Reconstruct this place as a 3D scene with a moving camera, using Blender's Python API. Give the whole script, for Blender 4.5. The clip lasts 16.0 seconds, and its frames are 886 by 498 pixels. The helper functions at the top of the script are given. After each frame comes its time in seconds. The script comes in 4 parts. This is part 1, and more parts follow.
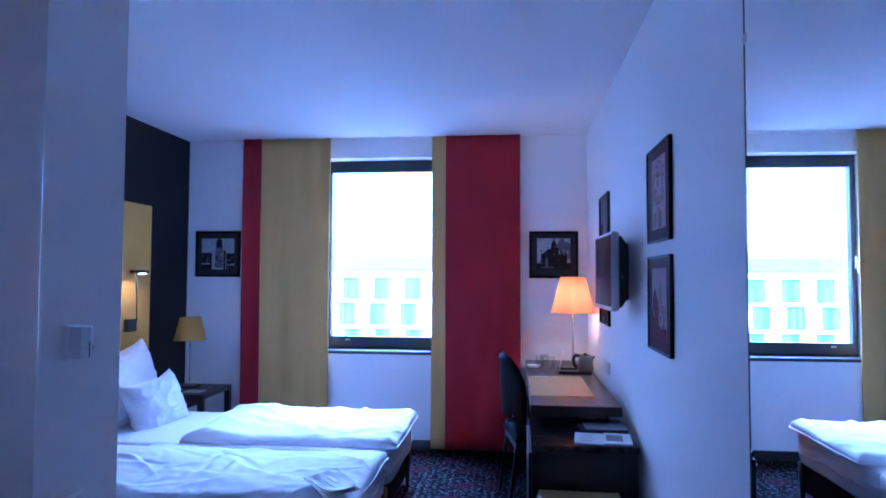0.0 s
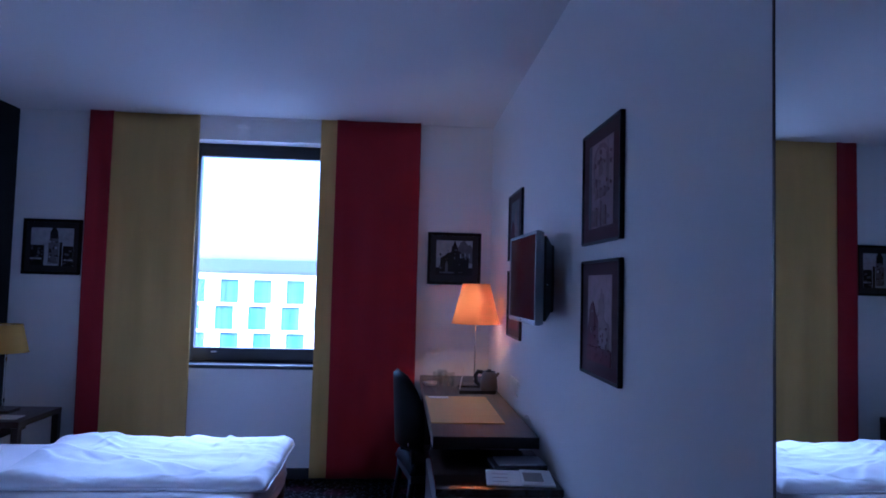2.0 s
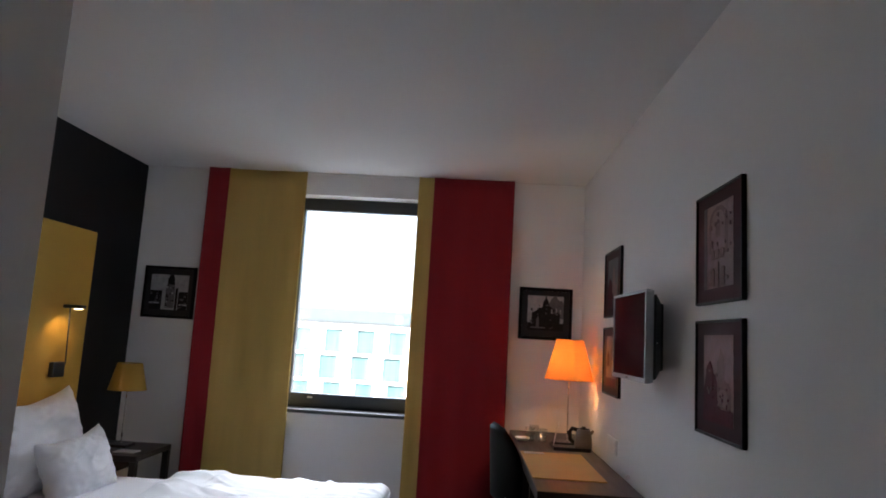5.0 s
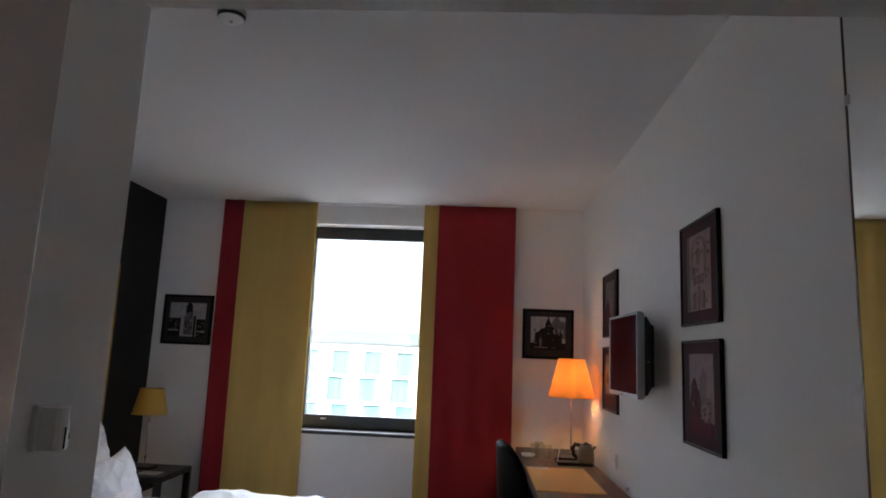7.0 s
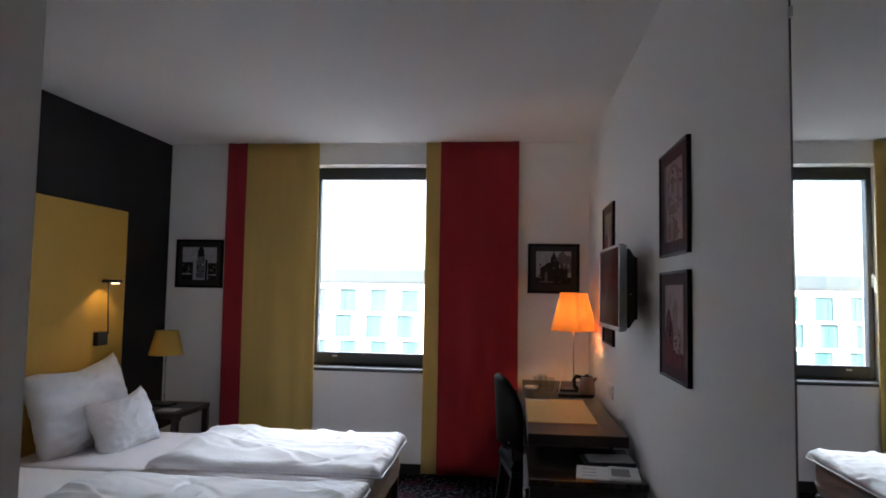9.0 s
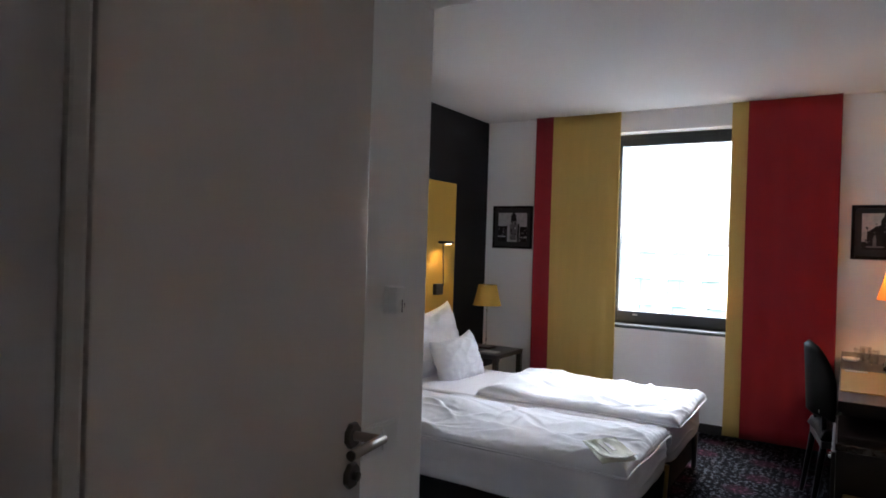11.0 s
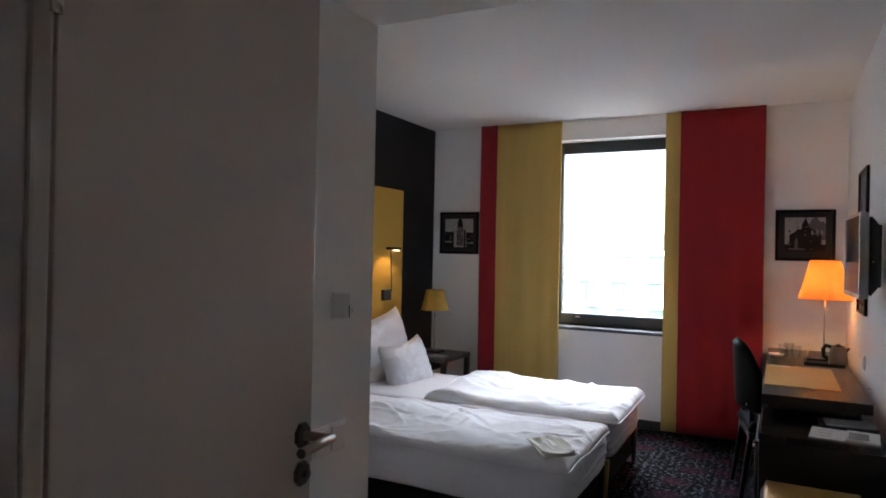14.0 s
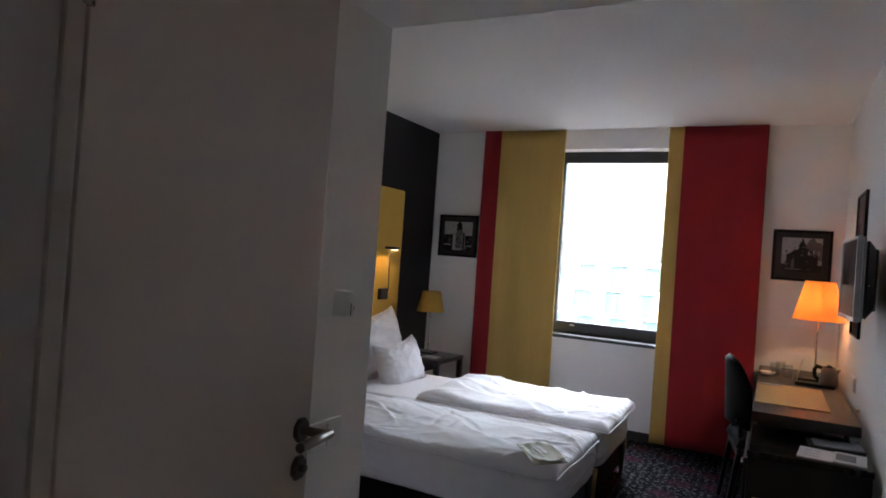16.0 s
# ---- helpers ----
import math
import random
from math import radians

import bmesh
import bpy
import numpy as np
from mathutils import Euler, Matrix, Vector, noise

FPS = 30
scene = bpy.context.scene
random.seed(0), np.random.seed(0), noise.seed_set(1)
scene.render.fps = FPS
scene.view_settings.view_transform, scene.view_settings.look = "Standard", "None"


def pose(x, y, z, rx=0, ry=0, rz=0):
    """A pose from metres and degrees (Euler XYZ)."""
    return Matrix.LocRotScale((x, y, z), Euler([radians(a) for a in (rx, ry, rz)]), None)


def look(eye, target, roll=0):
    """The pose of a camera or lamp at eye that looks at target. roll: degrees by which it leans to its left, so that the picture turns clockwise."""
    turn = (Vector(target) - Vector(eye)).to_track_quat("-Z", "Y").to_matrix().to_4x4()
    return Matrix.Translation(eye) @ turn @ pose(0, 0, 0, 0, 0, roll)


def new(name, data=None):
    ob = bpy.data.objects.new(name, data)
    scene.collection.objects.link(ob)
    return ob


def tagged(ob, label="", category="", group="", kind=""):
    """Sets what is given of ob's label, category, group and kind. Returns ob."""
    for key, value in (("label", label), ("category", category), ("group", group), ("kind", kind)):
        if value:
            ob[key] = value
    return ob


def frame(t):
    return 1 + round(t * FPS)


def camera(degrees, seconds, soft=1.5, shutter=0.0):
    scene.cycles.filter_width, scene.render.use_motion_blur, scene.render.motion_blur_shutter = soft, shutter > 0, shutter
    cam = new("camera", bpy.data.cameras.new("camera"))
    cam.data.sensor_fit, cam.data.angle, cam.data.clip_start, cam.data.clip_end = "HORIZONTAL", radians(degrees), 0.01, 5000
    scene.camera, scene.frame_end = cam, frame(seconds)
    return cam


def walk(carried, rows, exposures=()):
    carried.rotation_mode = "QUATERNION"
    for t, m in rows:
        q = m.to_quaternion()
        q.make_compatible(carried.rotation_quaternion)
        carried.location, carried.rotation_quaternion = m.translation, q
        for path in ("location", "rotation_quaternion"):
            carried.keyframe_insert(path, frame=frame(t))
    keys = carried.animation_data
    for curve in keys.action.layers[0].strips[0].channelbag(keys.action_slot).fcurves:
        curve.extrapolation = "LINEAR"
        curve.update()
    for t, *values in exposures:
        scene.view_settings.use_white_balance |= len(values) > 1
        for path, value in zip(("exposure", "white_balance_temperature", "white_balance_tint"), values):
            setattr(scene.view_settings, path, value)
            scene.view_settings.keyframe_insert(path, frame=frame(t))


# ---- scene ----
cam = camera(68.4, 16.0, 1.75)
PATH = [
    (0, (0.123, 0.403, 1.399), (-0.098, 2.389, 1.488), 0.3),
    (0.5, (0.042, 0.592, 1.398), (-0.218, 2.573, 1.49), 1.4),
    (1, (-0.025, 0.753, 1.409), (-0.137, 2.748, 1.491), -0.1),
    (1.5, (0.012, 0.911, 1.405), (-0.023, 2.91, 1.46), 1.2),
    (2, (0.043, 0.988, 1.396), (0.17, 2.981, 1.507), 1.5),
    (2.5, (0.019, 1.009, 1.395), (0.292, 2.987, 1.509), 1.0),
    (3, (-0.079, 0.995, 1.403), (0.206, 2.973, 1.481), 0.0),
    (3.5, (-0.147, 0.967, 1.387), (0.087, 2.952, 1.438), 0.8),
    (4, (-0.161, 0.958, 1.384), (-0.242, 2.953, 1.502), 1.8),
    (4.5, (-0.134, 0.927, 1.392), (-0.189, 2.916, 1.594), 2.9),
    (4.7, (-0.131, 0.909, 1.387), (-0.218, 2.894, 1.616), 3.4),
    (6.8, (-0.142, 0.673, 1.393), (-0.240, 2.642, 1.730), 3.3),
    (7, (-0.119, 0.651, 1.400), (-0.230, 2.622, 1.721), 2.4),
    (7.5, (0.01, 0.55, 1.404), (-0.168, 2.526, 1.656), 5.8),
    (8, (0.071, 0.565, 1.403), (-0.126, 2.55, 1.555), 2.3),
    (8.5, (0.071, 0.658, 1.411), (-0.082, 2.647, 1.556), 2.4),
    (9, (0.124, 0.688, 1.408), (-0.091, 2.672, 1.536), 1.0),
    (9.5, (0.215, 0.667, 1.399), (-0.367, 2.578, 1.493), 2.9),
    (10, (0.206, 0.521, 1.376), (-0.579, 2.361, 1.395), 0.6),
    (10.2, (0.196, 0.426, 1.387), (-0.647, 2.239, 1.382), 0.8),
    (12.3, (0.257, 0.255, 1.412), (-0.96, 1.842, 1.455), 1.7),
    (12.5, (0.259, 0.251, 1.41), (-0.91, 1.873, 1.452), 2.5),
    (13, (0.29, 0.25, 1.41), (-0.836, 1.903, 1.437), 2.2),
    (13.5, (0.298, 0.251, 1.413), (-0.777, 1.937, 1.427), 2.2),
    (14, (0.268, 0.234, 1.411), (-0.65, 2.01, 1.421), 1.2),
    (14.5, (0.266, 0.205, 1.398), (-0.579, 2.017, 1.338), 1.1),
    (15, (0.268, 0.198, 1.4), (-0.562, 2.014, 1.292), 0.5),
    (15.5, (0.255, 0.211, 1.408), (-0.655, 1.99, 1.331), 0.7),
    (16, (0.257, 0.209, 1.415), (-0.651, 1.991, 1.43), 4.1),
]
EXPO = [
    (0.0, 4.32, 3660, 27), (0.5, 3.82, 3700, 27), (1.0, 3.38, 3720, 28), (1.5, 3.04, 3820, 29), (2.0, 2.95, 3970, 28), (2.5, 2.95, 4400, 23),
    (3.0, 3.03, 4800, 19), (3.5, 3.16, 5380, 14), (4.0, 3.28, 6080, 12), (7.0, 3.38, 6220, 12), (9.0, 3.32, 6150, 12), (10.0, 3.50, 6200, 13),
    (12.5, 4.48, 6300, 13), (13.0, 4.30, 6320, 13), (13.5, 4.10, 6320, 13), (14.5, 3.66, 6270, 13), (16.0, 3.66, 6270, 13),
]
walk(cam, [(t, look(eye, target, roll)) for t, eye, target, roll in PATH], EXPO)

# ---- world, sun, lamps ----
# white walls pass the daylight on many times before it reaches the passage
scene.cycles.diffuse_bounces, scene.cycles.max_bounces = 10, 14
world = bpy.data.worlds.new("world")
scene.world = world
world.use_nodes = True
wt = world.node_tree
sky = wt.nodes.new("ShaderNodeTexSky")
sky.sky_type, sky.sun_disc = "NISHITA", False
sky.sun_elevation, sky.sun_rotation = radians(48), radians(200)
sky.air_density, sky.dust_density = 1.0, 4.0
wt.links.new(sky.outputs[0], wt.nodes["Background"].inputs[0])
wt.nodes["Background"].inputs[1].default_value = 0.15

sun = new("sun", bpy.data.lights.new("sun", "SUN"))
sun.data.energy, sun.data.angle, sun.data.color = 1.6, radians(14), (1.0, 0.97, 0.92)
sun.matrix_world = look((0, 0, 60), (18, 50, 0))

# daylight falling in through the window from the sky above the street
skyl = new("window_daylight", bpy.data.lights.new("window_daylight", "AREA"))
skyl.data.shape, skyl.data.size, skyl.data.size_y, skyl.data.energy, skyl.data.color = "RECTANGLE", 2.4, 2.2, 55, (0.93, 0.97, 1.0)
skyl.matrix_world = look((-1.0, 7.3, 3.75), (-1.0, 5.4, 1.2))

# ---- materials ----
def shader(name, base, rough=0.6, metal=0.0, vary=0.12, scale=6.0, fine=120.0, bump=0.15, coat=0.0, sheen=0.0, spec=0.5, stretch=(1, 1, 1)):
    """Principled surface with tone variation at two scales and fine relief."""
    m = bpy.data.materials.new(name)
    m.use_nodes = True
    nt = m.node_tree
    p = nt.nodes["Principled BSDF"]
    co = nt.nodes.new("ShaderNodeTexCoord")
    mp = nt.nodes.new("ShaderNodeMapping")
    mp.inputs["Scale"].default_value = stretch
    nt.links.new(co.outputs["Object"], mp.inputs["Vector"])
    big = nt.nodes.new("ShaderNodeTexNoise")
    big.inputs["Scale"].default_value, big.inputs["Detail"].default_value = scale, 5
    small = nt.nodes.new("ShaderNodeTexNoise")
    small.inputs["Scale"].default_value, small.inputs["Detail"].default_value = fine, 3
    for n in (big, small):
        nt.links.new(mp.outputs[0], n.inputs["Vector"])
    add = nt.nodes.new("ShaderNodeMath")
    add.operation = "MULTIPLY_ADD"
    add.inputs[1].default_value = 0.65
    half = nt.nodes.new("ShaderNodeMath")
    half.operation = "MULTIPLY"
    half.inputs[1].default_value = 0.35
    nt.links.new(small.outputs[0], half.inputs[0])
    nt.links.new(big.outputs[0], add.inputs[0])
    nt.links.new(half.outputs[0], add.inputs[2])
    ramp = nt.nodes.new("ShaderNodeMix")
    ramp.data_type = "RGBA"
    ramp.inputs["A"].default_value = (*[c * (1 - vary) for c in base], 1)
    ramp.inputs["B"].default_value = (*[min(1, c * (1 + vary)) for c in base], 1)
    nt.links.new(add.outputs[0], ramp.inputs["Factor"])
    nt.links.new(ramp.outputs["Result"], p.inputs["Base Color"])
    rr = nt.nodes.new("ShaderNodeMapRange")
    rr.inputs["To Min"].default_value, rr.inputs["To Max"].default_value = max(0.02, rough - 0.08), min(1, rough + 0.08)
    nt.links.new(big.outputs[0], rr.inputs["Value"])
    nt.links.new(rr.outputs[0], p.inputs["Roughness"])
    if bump:
        b = nt.nodes.new("ShaderNodeBump")
        b.inputs["Strength"].default_value, b.inputs["Distance"].default_value = bump, 0.004
        nt.links.new(add.outputs[0], b.inputs["Height"])
        nt.links.new(b.outputs[0], p.inputs["Normal"])
    p.inputs["Metallic"].default_value = metal
    p.inputs["Coat Weight"].default_value, p.inputs["Coat Roughness"].default_value = coat, 0.04
    p.inputs["Sheen Weight"].default_value = sheen
    p.inputs["Specular IOR Level"].default_value = spec
    return m


def carpet_shader():
    """Black carpet with rows of small pale flecks and scattered dull-rose motifs."""
    m = shader("carpet", (0.0038, 0.0036, 0.0048), 0.95, vary=0.4, scale=60, fine=400, bump=0.6, spec=0.02)
    nt = m.node_tree
    p = nt.nodes["Principled BSDF"]
    old = p.inputs["Base Color"].links[0].from_socket
    co = nt.nodes.new("ShaderNodeTexCoord")
    warp = nt.nodes.new("ShaderNodeTexNoise")
    warp.inputs["Scale"].default_value = 48
    nt.links.new(co.outputs["Object"], warp.inputs["Vector"])
    mixv = nt.nodes.new("ShaderNodeMix")
    mixv.data_type = "RGBA"
    mixv.blend_type = "ADD"
    mixv.inputs["Factor"].default_value = 0.065
    nt.links.new(co.outputs["Object"], mixv.inputs["A"])
    nt.links.new(warp.outputs["Color"], mixv.inputs["B"])

    def flecks(scale, squash, limit, soft, randomness):
        mp = nt.nodes.new("ShaderNodeMapping")
        mp.inputs["Scale"].default_value = squash
        nt.links.new(mixv.outputs["Result"], mp.inputs["Vector"])
        v = nt.nodes.new("ShaderNodeTexVoronoi")
        v.voronoi_dimensions = "2D"
        v.inputs["Scale"].default_value, v.inputs["Randomness"].default_value = scale, randomness
        nt.links.new(mp.outputs[0], v.inputs["Vector"])
        r = nt.nodes.new("ShaderNodeMapRange")
        r.inputs["From Min"].default_value, r.inputs["From Max"].default_value = limit + soft, limit
        nt.links.new(v.outputs["Distance"], r.inputs["Value"])
        return r.outputs[0]

    def blend(factor, first, second):
        mx = nt.nodes.new("ShaderNodeMix")
        mx.data_type = "RGBA"
        nt.links.new(factor, mx.inputs["Factor"])
        for key, val in (("A", first), ("B", second)):
            if isinstance(val, tuple):
                mx.inputs[key].default_value = (*val, 1)
            else:
                nt.links.new(val, mx.inputs[key])
        return mx.outputs["Result"]

    bloom = flecks(3.0, (1, 1.1, 1), 0.16, 0.16, 0.45)
    ground = blend(bloom, old, (0.017, 0.007, 0.011))
    fleck_colour = blend(bloom, (0.068, 0.074, 0.084), (0.068, 0.021, 0.035))
    first = blend(flecks(25.0, (0.8, 1.05, 1), 0.14, 0.09, 0.55), ground, fleck_colour)
    last = blend(flecks(21.0, (1.5, 0.7, 1), 0.08, 0.05, 0.8), first, fleck_colour)
    nt.links.new(last, p.inputs["Base Color"])
    return m


def let_through(m, base, amount):
    """Cloth: part of the light that falls on its back comes through."""
    nt = m.node_tree
    tr = nt.nodes.new("ShaderNodeBsdfTranslucent")
    tr.inputs[0].default_value = (*base, 1)
    mx = nt.nodes.new("ShaderNodeMixShader")
    mx.inputs[0].default_value = amount
    nt.links.new(nt.nodes["Principled BSDF"].outputs[0], mx.inputs[1])
    nt.links.new(tr.outputs[0], mx.inputs[2])
    nt.links.new(mx.outputs[0], nt.nodes["Material Output"].inputs[0])
    return m


def shade_shader(name, base, amount):
    """Lampshade cloth that lets the bulb's light through."""
    return let_through(shader(name, base, 0.9, vary=0.08, scale=4, fine=300, bump=0.1, spec=0.2), base, amount)


def glass_shader(name, tint=(1, 1, 1)):
    m = bpy.data.materials.new(name)
    m.use_nodes = True
    p = m.node_tree.nodes["Principled BSDF"]
    p.inputs["Base Color"].default_value = (*tint, 1)
    p.inputs["Transmission Weight"].default_value, p.inputs["Roughness"].default_value, p.inputs["IOR"].default_value = 1, 0.0, 1.45
    return m


def glow_shader(name, colour, strength):
    m = bpy.data.materials.new(name)
    m.use_nodes = True
    p = m.node_tree.nodes["Principled BSDF"]
    p.inputs["Emission Color"].default_value, p.inputs["Emission Strength"].default_value = (*colour, 1), strength
    return m


WALL = shader("white wall paint", (0.85, 0.84, 0.83), 0.75, vary=0.03, scale=2.0, fine=260, bump=0.12, spec=0.3)
# wall white made lighter: the passage's missing light is put into its colour
BRIGHTHALL = shader("lightened passage paint", (0.92, 0.91, 0.895), 0.6, vary=0.03, scale=2.0, fine=260, bump=0.12, spec=0.3)
# shade on the projecting passage wall is put into this grey
SHADEDHALL = shader("shade-toned passage paint", (0.45, 0.412, 0.395), 0.6, vary=0.03, scale=2.0, fine=260, bump=0.08, spec=0.3)
# pale streaked surface of the added floor that reflects daylight into the passage
HALLBOUNCE = shader("pale bounce floor", (0.64, 0.55, 0.46), 0.45, vary=0.18, scale=3.0, fine=60, bump=0.1, stretch=(9, 1, 1))
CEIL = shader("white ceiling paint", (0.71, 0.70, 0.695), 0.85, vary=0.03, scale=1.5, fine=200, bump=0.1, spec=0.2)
BLACKWALL = shader("black wall panel", (0.0145, 0.0130, 0.0150), 0.6, vary=0.25, scale=3, fine=150, bump=0.08, spec=0.22)
CARPET = carpet_shader()
SKIRT = shader("dark skirting", (0.02, 0.018, 0.018), 0.5, vary=0.2)
RED = shader("red curtain cloth", (0.31, 0.017, 0.025), 0.8, vary=0.12, scale=3, fine=500, bump=0.25, sheen=0.15, spec=0.25, stretch=(6, 6, 0.6))
YELLOW = let_through(shader("mustard curtain cloth", (0.610, 0.422, 0.130), 0.85, vary=0.16, scale=3, fine=500, bump=0.25, sheen=0.1, spec=0.2, stretch=(6, 6, 0.6)), (0.59, 0.43, 0.15), 0.10)
HEADB = shader("mustard headboard cloth", (0.52, 0.31, 0.05), 0.7, vary=0.07, scale=2, fine=300, bump=0.1, spec=0.3)
LINEN = shader("white bed linen", (0.745, 0.755, 0.785), 0.8, vary=0.04, scale=5, fine=350, bump=0.25, sheen=0.1, spec=0.2)
SHEET = shader("white fitted sheet", (0.74, 0.73, 0.76), 0.85, vary=0.05, scale=4, fine=350, bump=0.2, spec=0.2)
BASECLOTH = shader("black bed base cloth", (0.012, 0.011, 0.014), 0.85, vary=0.3, scale=8, fine=400, bump=0.3, spec=0.2)
BEECH = shader("pale varnished wood", (0.50, 0.31, 0.09), 0.4, vary=0.25, scale=4, fine=60, bump=0.1, stretch=(14, 14, 1))
WENGE = shader("dark stained wood", (0.015, 0.0085, 0.0075), 0.38, vary=0.45, scale=3, fine=70, bump=0.12, stretch=(12, 1, 12), spec=0.5)
POLISHED = shader("polished dark wood", (0.020, 0.012, 0.010), 0.09, vary=0.4, scale=3, fine=70, bump=0.0, stretch=(12, 1, 12), spec=0.5)
LEATHER = shader("mustard leather", (0.50, 0.305, 0.092), 0.5, vary=0.1, scale=3, fine=240, bump=0.3)
BLACKLEATHER = shader("black leather", (0.006, 0.0045, 0.004), 0.5, vary=0.2, scale=6, fine=300, bump=0.3, spec=0.10)
FRAMEBLACK = shader("black picture frame lacquer", (0.008, 0.006, 0.007), 0.34, vary=0.2, scale=10, bump=0.03, spec=0.12)
MATDARK = shader("dark plum mount board", (0.072, 0.038, 0.043), 0.7, vary=0.08, scale=5, fine=300, bump=0, spec=0.06, coat=0.45)
MATBLACK = shader("black mount board", (0.012, 0.011, 0.013), 0.7, vary=0.1, scale=5, fine=300, bump=0.05, coat=0.5)
PHOTO = [shader("photo tone %s" % n, c, 0.6, vary=0.6, scale=24, fine=110, bump=0, spec=0.08, coat=0.35) for n, c in (
    ("pale", (0.37, 0.36, 0.38)), ("grey", (0.14, 0.13, 0.14)), ("dark", (0.022, 0.019, 0.021)), ("sepia", (0.33, 0.225, 0.222)), ("wine", (0.085, 0.013, 0.022)), ("brown", (0.235, 0.152, 0.150)))]
DOORPAINT = shader("grey door lacquer", (0.575, 0.500, 0.450), 0.24, vary=0.03, scale=1.5, fine=180, bump=0.04)
DOORFRAME = shader("cream steel door frame", (0.50, 0.45, 0.40), 0.45, vary=0.05, scale=3, bump=0.04)
STEEL = shader("brushed steel", (0.55, 0.53, 0.51), 0.28, metal=1.0, vary=0.08, scale=20, fine=300, bump=0.04)
DARKSTEEL = shader("darkened steel", (0.10, 0.085, 0.075), 0.35, metal=1.0, vary=0.2, scale=20, bump=0.03)
SMOKESTEEL = shader("smoky brown steel", (0.40, 0.33, 0.27), 0.38, metal=1.0, vary=0.15, scale=15, fine=200, bump=0.04)
KETTLESTEEL = shader("warm kettle steel", (0.27, 0.21, 0.165), 0.34, metal=1.0, vary=0.15, scale=15, fine=200, bump=0.04)
SILVER = shader("silver plastic", (0.42, 0.44, 0.47), 0.35, metal=0.4, vary=0.05, scale=10, bump=0.02)
BLACKPLASTIC = shader("black plastic", (0.014, 0.013, 0.014), 0.4, vary=0.2, scale=20, bump=0.05)
SCREEN = shader("dark screen glass", (0.010, 0.006, 0.007), 0.12, vary=0.1, scale=3, bump=0, spec=0.6)
WHITEPLASTIC = shader("white plastic", (0.87, 0.86, 0.84), 0.4, vary=0.04, scale=8, bump=0.03)
WINDOWFRAME = shader("anthracite window frame", (0.030, 0.032, 0.036), 0.4, vary=0.15, scale=12, bump=0.04)
GLASS = glass_shader("window glass")
TUMBLER = bpy.data.materials.new("thin drinking glass")
TUMBLER.use_nodes = True
tn = TUMBLER.node_tree
clear, gloss, both = tn.nodes.new("ShaderNodeBsdfTransparent"), tn.nodes.new("ShaderNodeBsdfGlossy"), tn.nodes.new("ShaderNodeMixShader")
clear.inputs[0].default_value, gloss.inputs["Roughness"].default_value, both.inputs[0].default_value = (0.94, 0.95, 0.95, 1), 0.05, 0.06
tn.links.new(clear.outputs[0], both.inputs[1])
tn.links.new(gloss.outputs[0], both.inputs[2])
tn.links.new(both.outputs[0], tn.nodes["Material Output"].inputs[0])
LITSHADE = shade_shader("orange lampshade cloth", (0.80, 0.325, 0.072), 0.22)
DULLSHADE = shade_shader("mustard lampshade cloth", (0.48, 0.30, 0.065), 0.25)
PAPER = shader("printed paper", (0.62, 0.61, 0.58), 0.6, vary=0.06, scale=12, fine=200, bump=0.05)
INK = shader("grey print", (0.17, 0.15, 0.14), 0.6, vary=0.3, scale=40, bump=0)
GREENPRINT = shader("olive printed card", (0.40, 0.40, 0.29), 0.55, vary=0.2, scale=20, fine=150, bump=0.04)
LAMPGLOW = glow_shader("lit lamp lens", (1.0, 0.76, 0.42), 1.2)
FACADE = shader("white facade render", (0.80, 0.80, 0.79), 0.9, vary=0.04, scale=0.4, fine=8, bump=0.05)
FACADEGLASS = shader("teal facade window", (0.066, 0.150, 0.150), 0.15, vary=0.25, scale=0.5, fine=3, bump=0, spec=0.6)
FACADECURTAIN = shader("pale facade curtain", (0.068, 0.130, 0.130), 0.7, vary=0.2, scale=2, fine=9, bump=0, stretch=(4, 4, 0.5))
ROOFGREY = shader("pale roof metal", (0.040, 0.056, 0.058), 0.6, vary=0.12, scale=0.3, fine=2, bump=0.05)
MULLION = shader("slate window bar", (0.035, 0.060, 0.065), 0.5)
RAILING = shader("grey roof rail", (0.025, 0.027, 0.028), 0.5)
ASPHALT = shader("asphalt ground", (0.06, 0.06, 0.06), 0.9, vary=0.2, scale=0.2, fine=5)
MIRROR = bpy.data.materials.new("silvered mirror")
MIRROR.use_nodes = True
mp_ = MIRROR.node_tree.nodes["Principled BSDF"]
mp_.inputs["Metallic"].default_value, mp_.inputs["Roughness"].default_value, mp_.inputs["Base Color"].default_value = 1.0, 0.0, (0.86, 0.89, 0.88, 1)

# ---- mesh helpers ----
def thing(name, at=(0, 0, 0), rz=0.0, label="", category="", group="", kind=""):
    ob = new(name)
    ob.empty_display_size = 0.1
    ob.matrix_world = pose(*at, 0, 0, rz)
    return tagged(ob, label, category, group, kind)


def part(name, bm, material, parent=None, label="", smooth=False):
    """Links a bmesh as one mesh object under a thing or a part."""
    me = bpy.data.meshes.new(name)
    bmesh.ops.recalc_face_normals(bm, faces=bm.faces)
    bm.to_mesh(me)
    bm.free()
    for f in me.polygons:
        f.use_smooth = smooth
    me.materials.append(material)
    ob = new(name, me)
    if parent is not None:
        ob.parent = parent
    return tagged(ob, label)


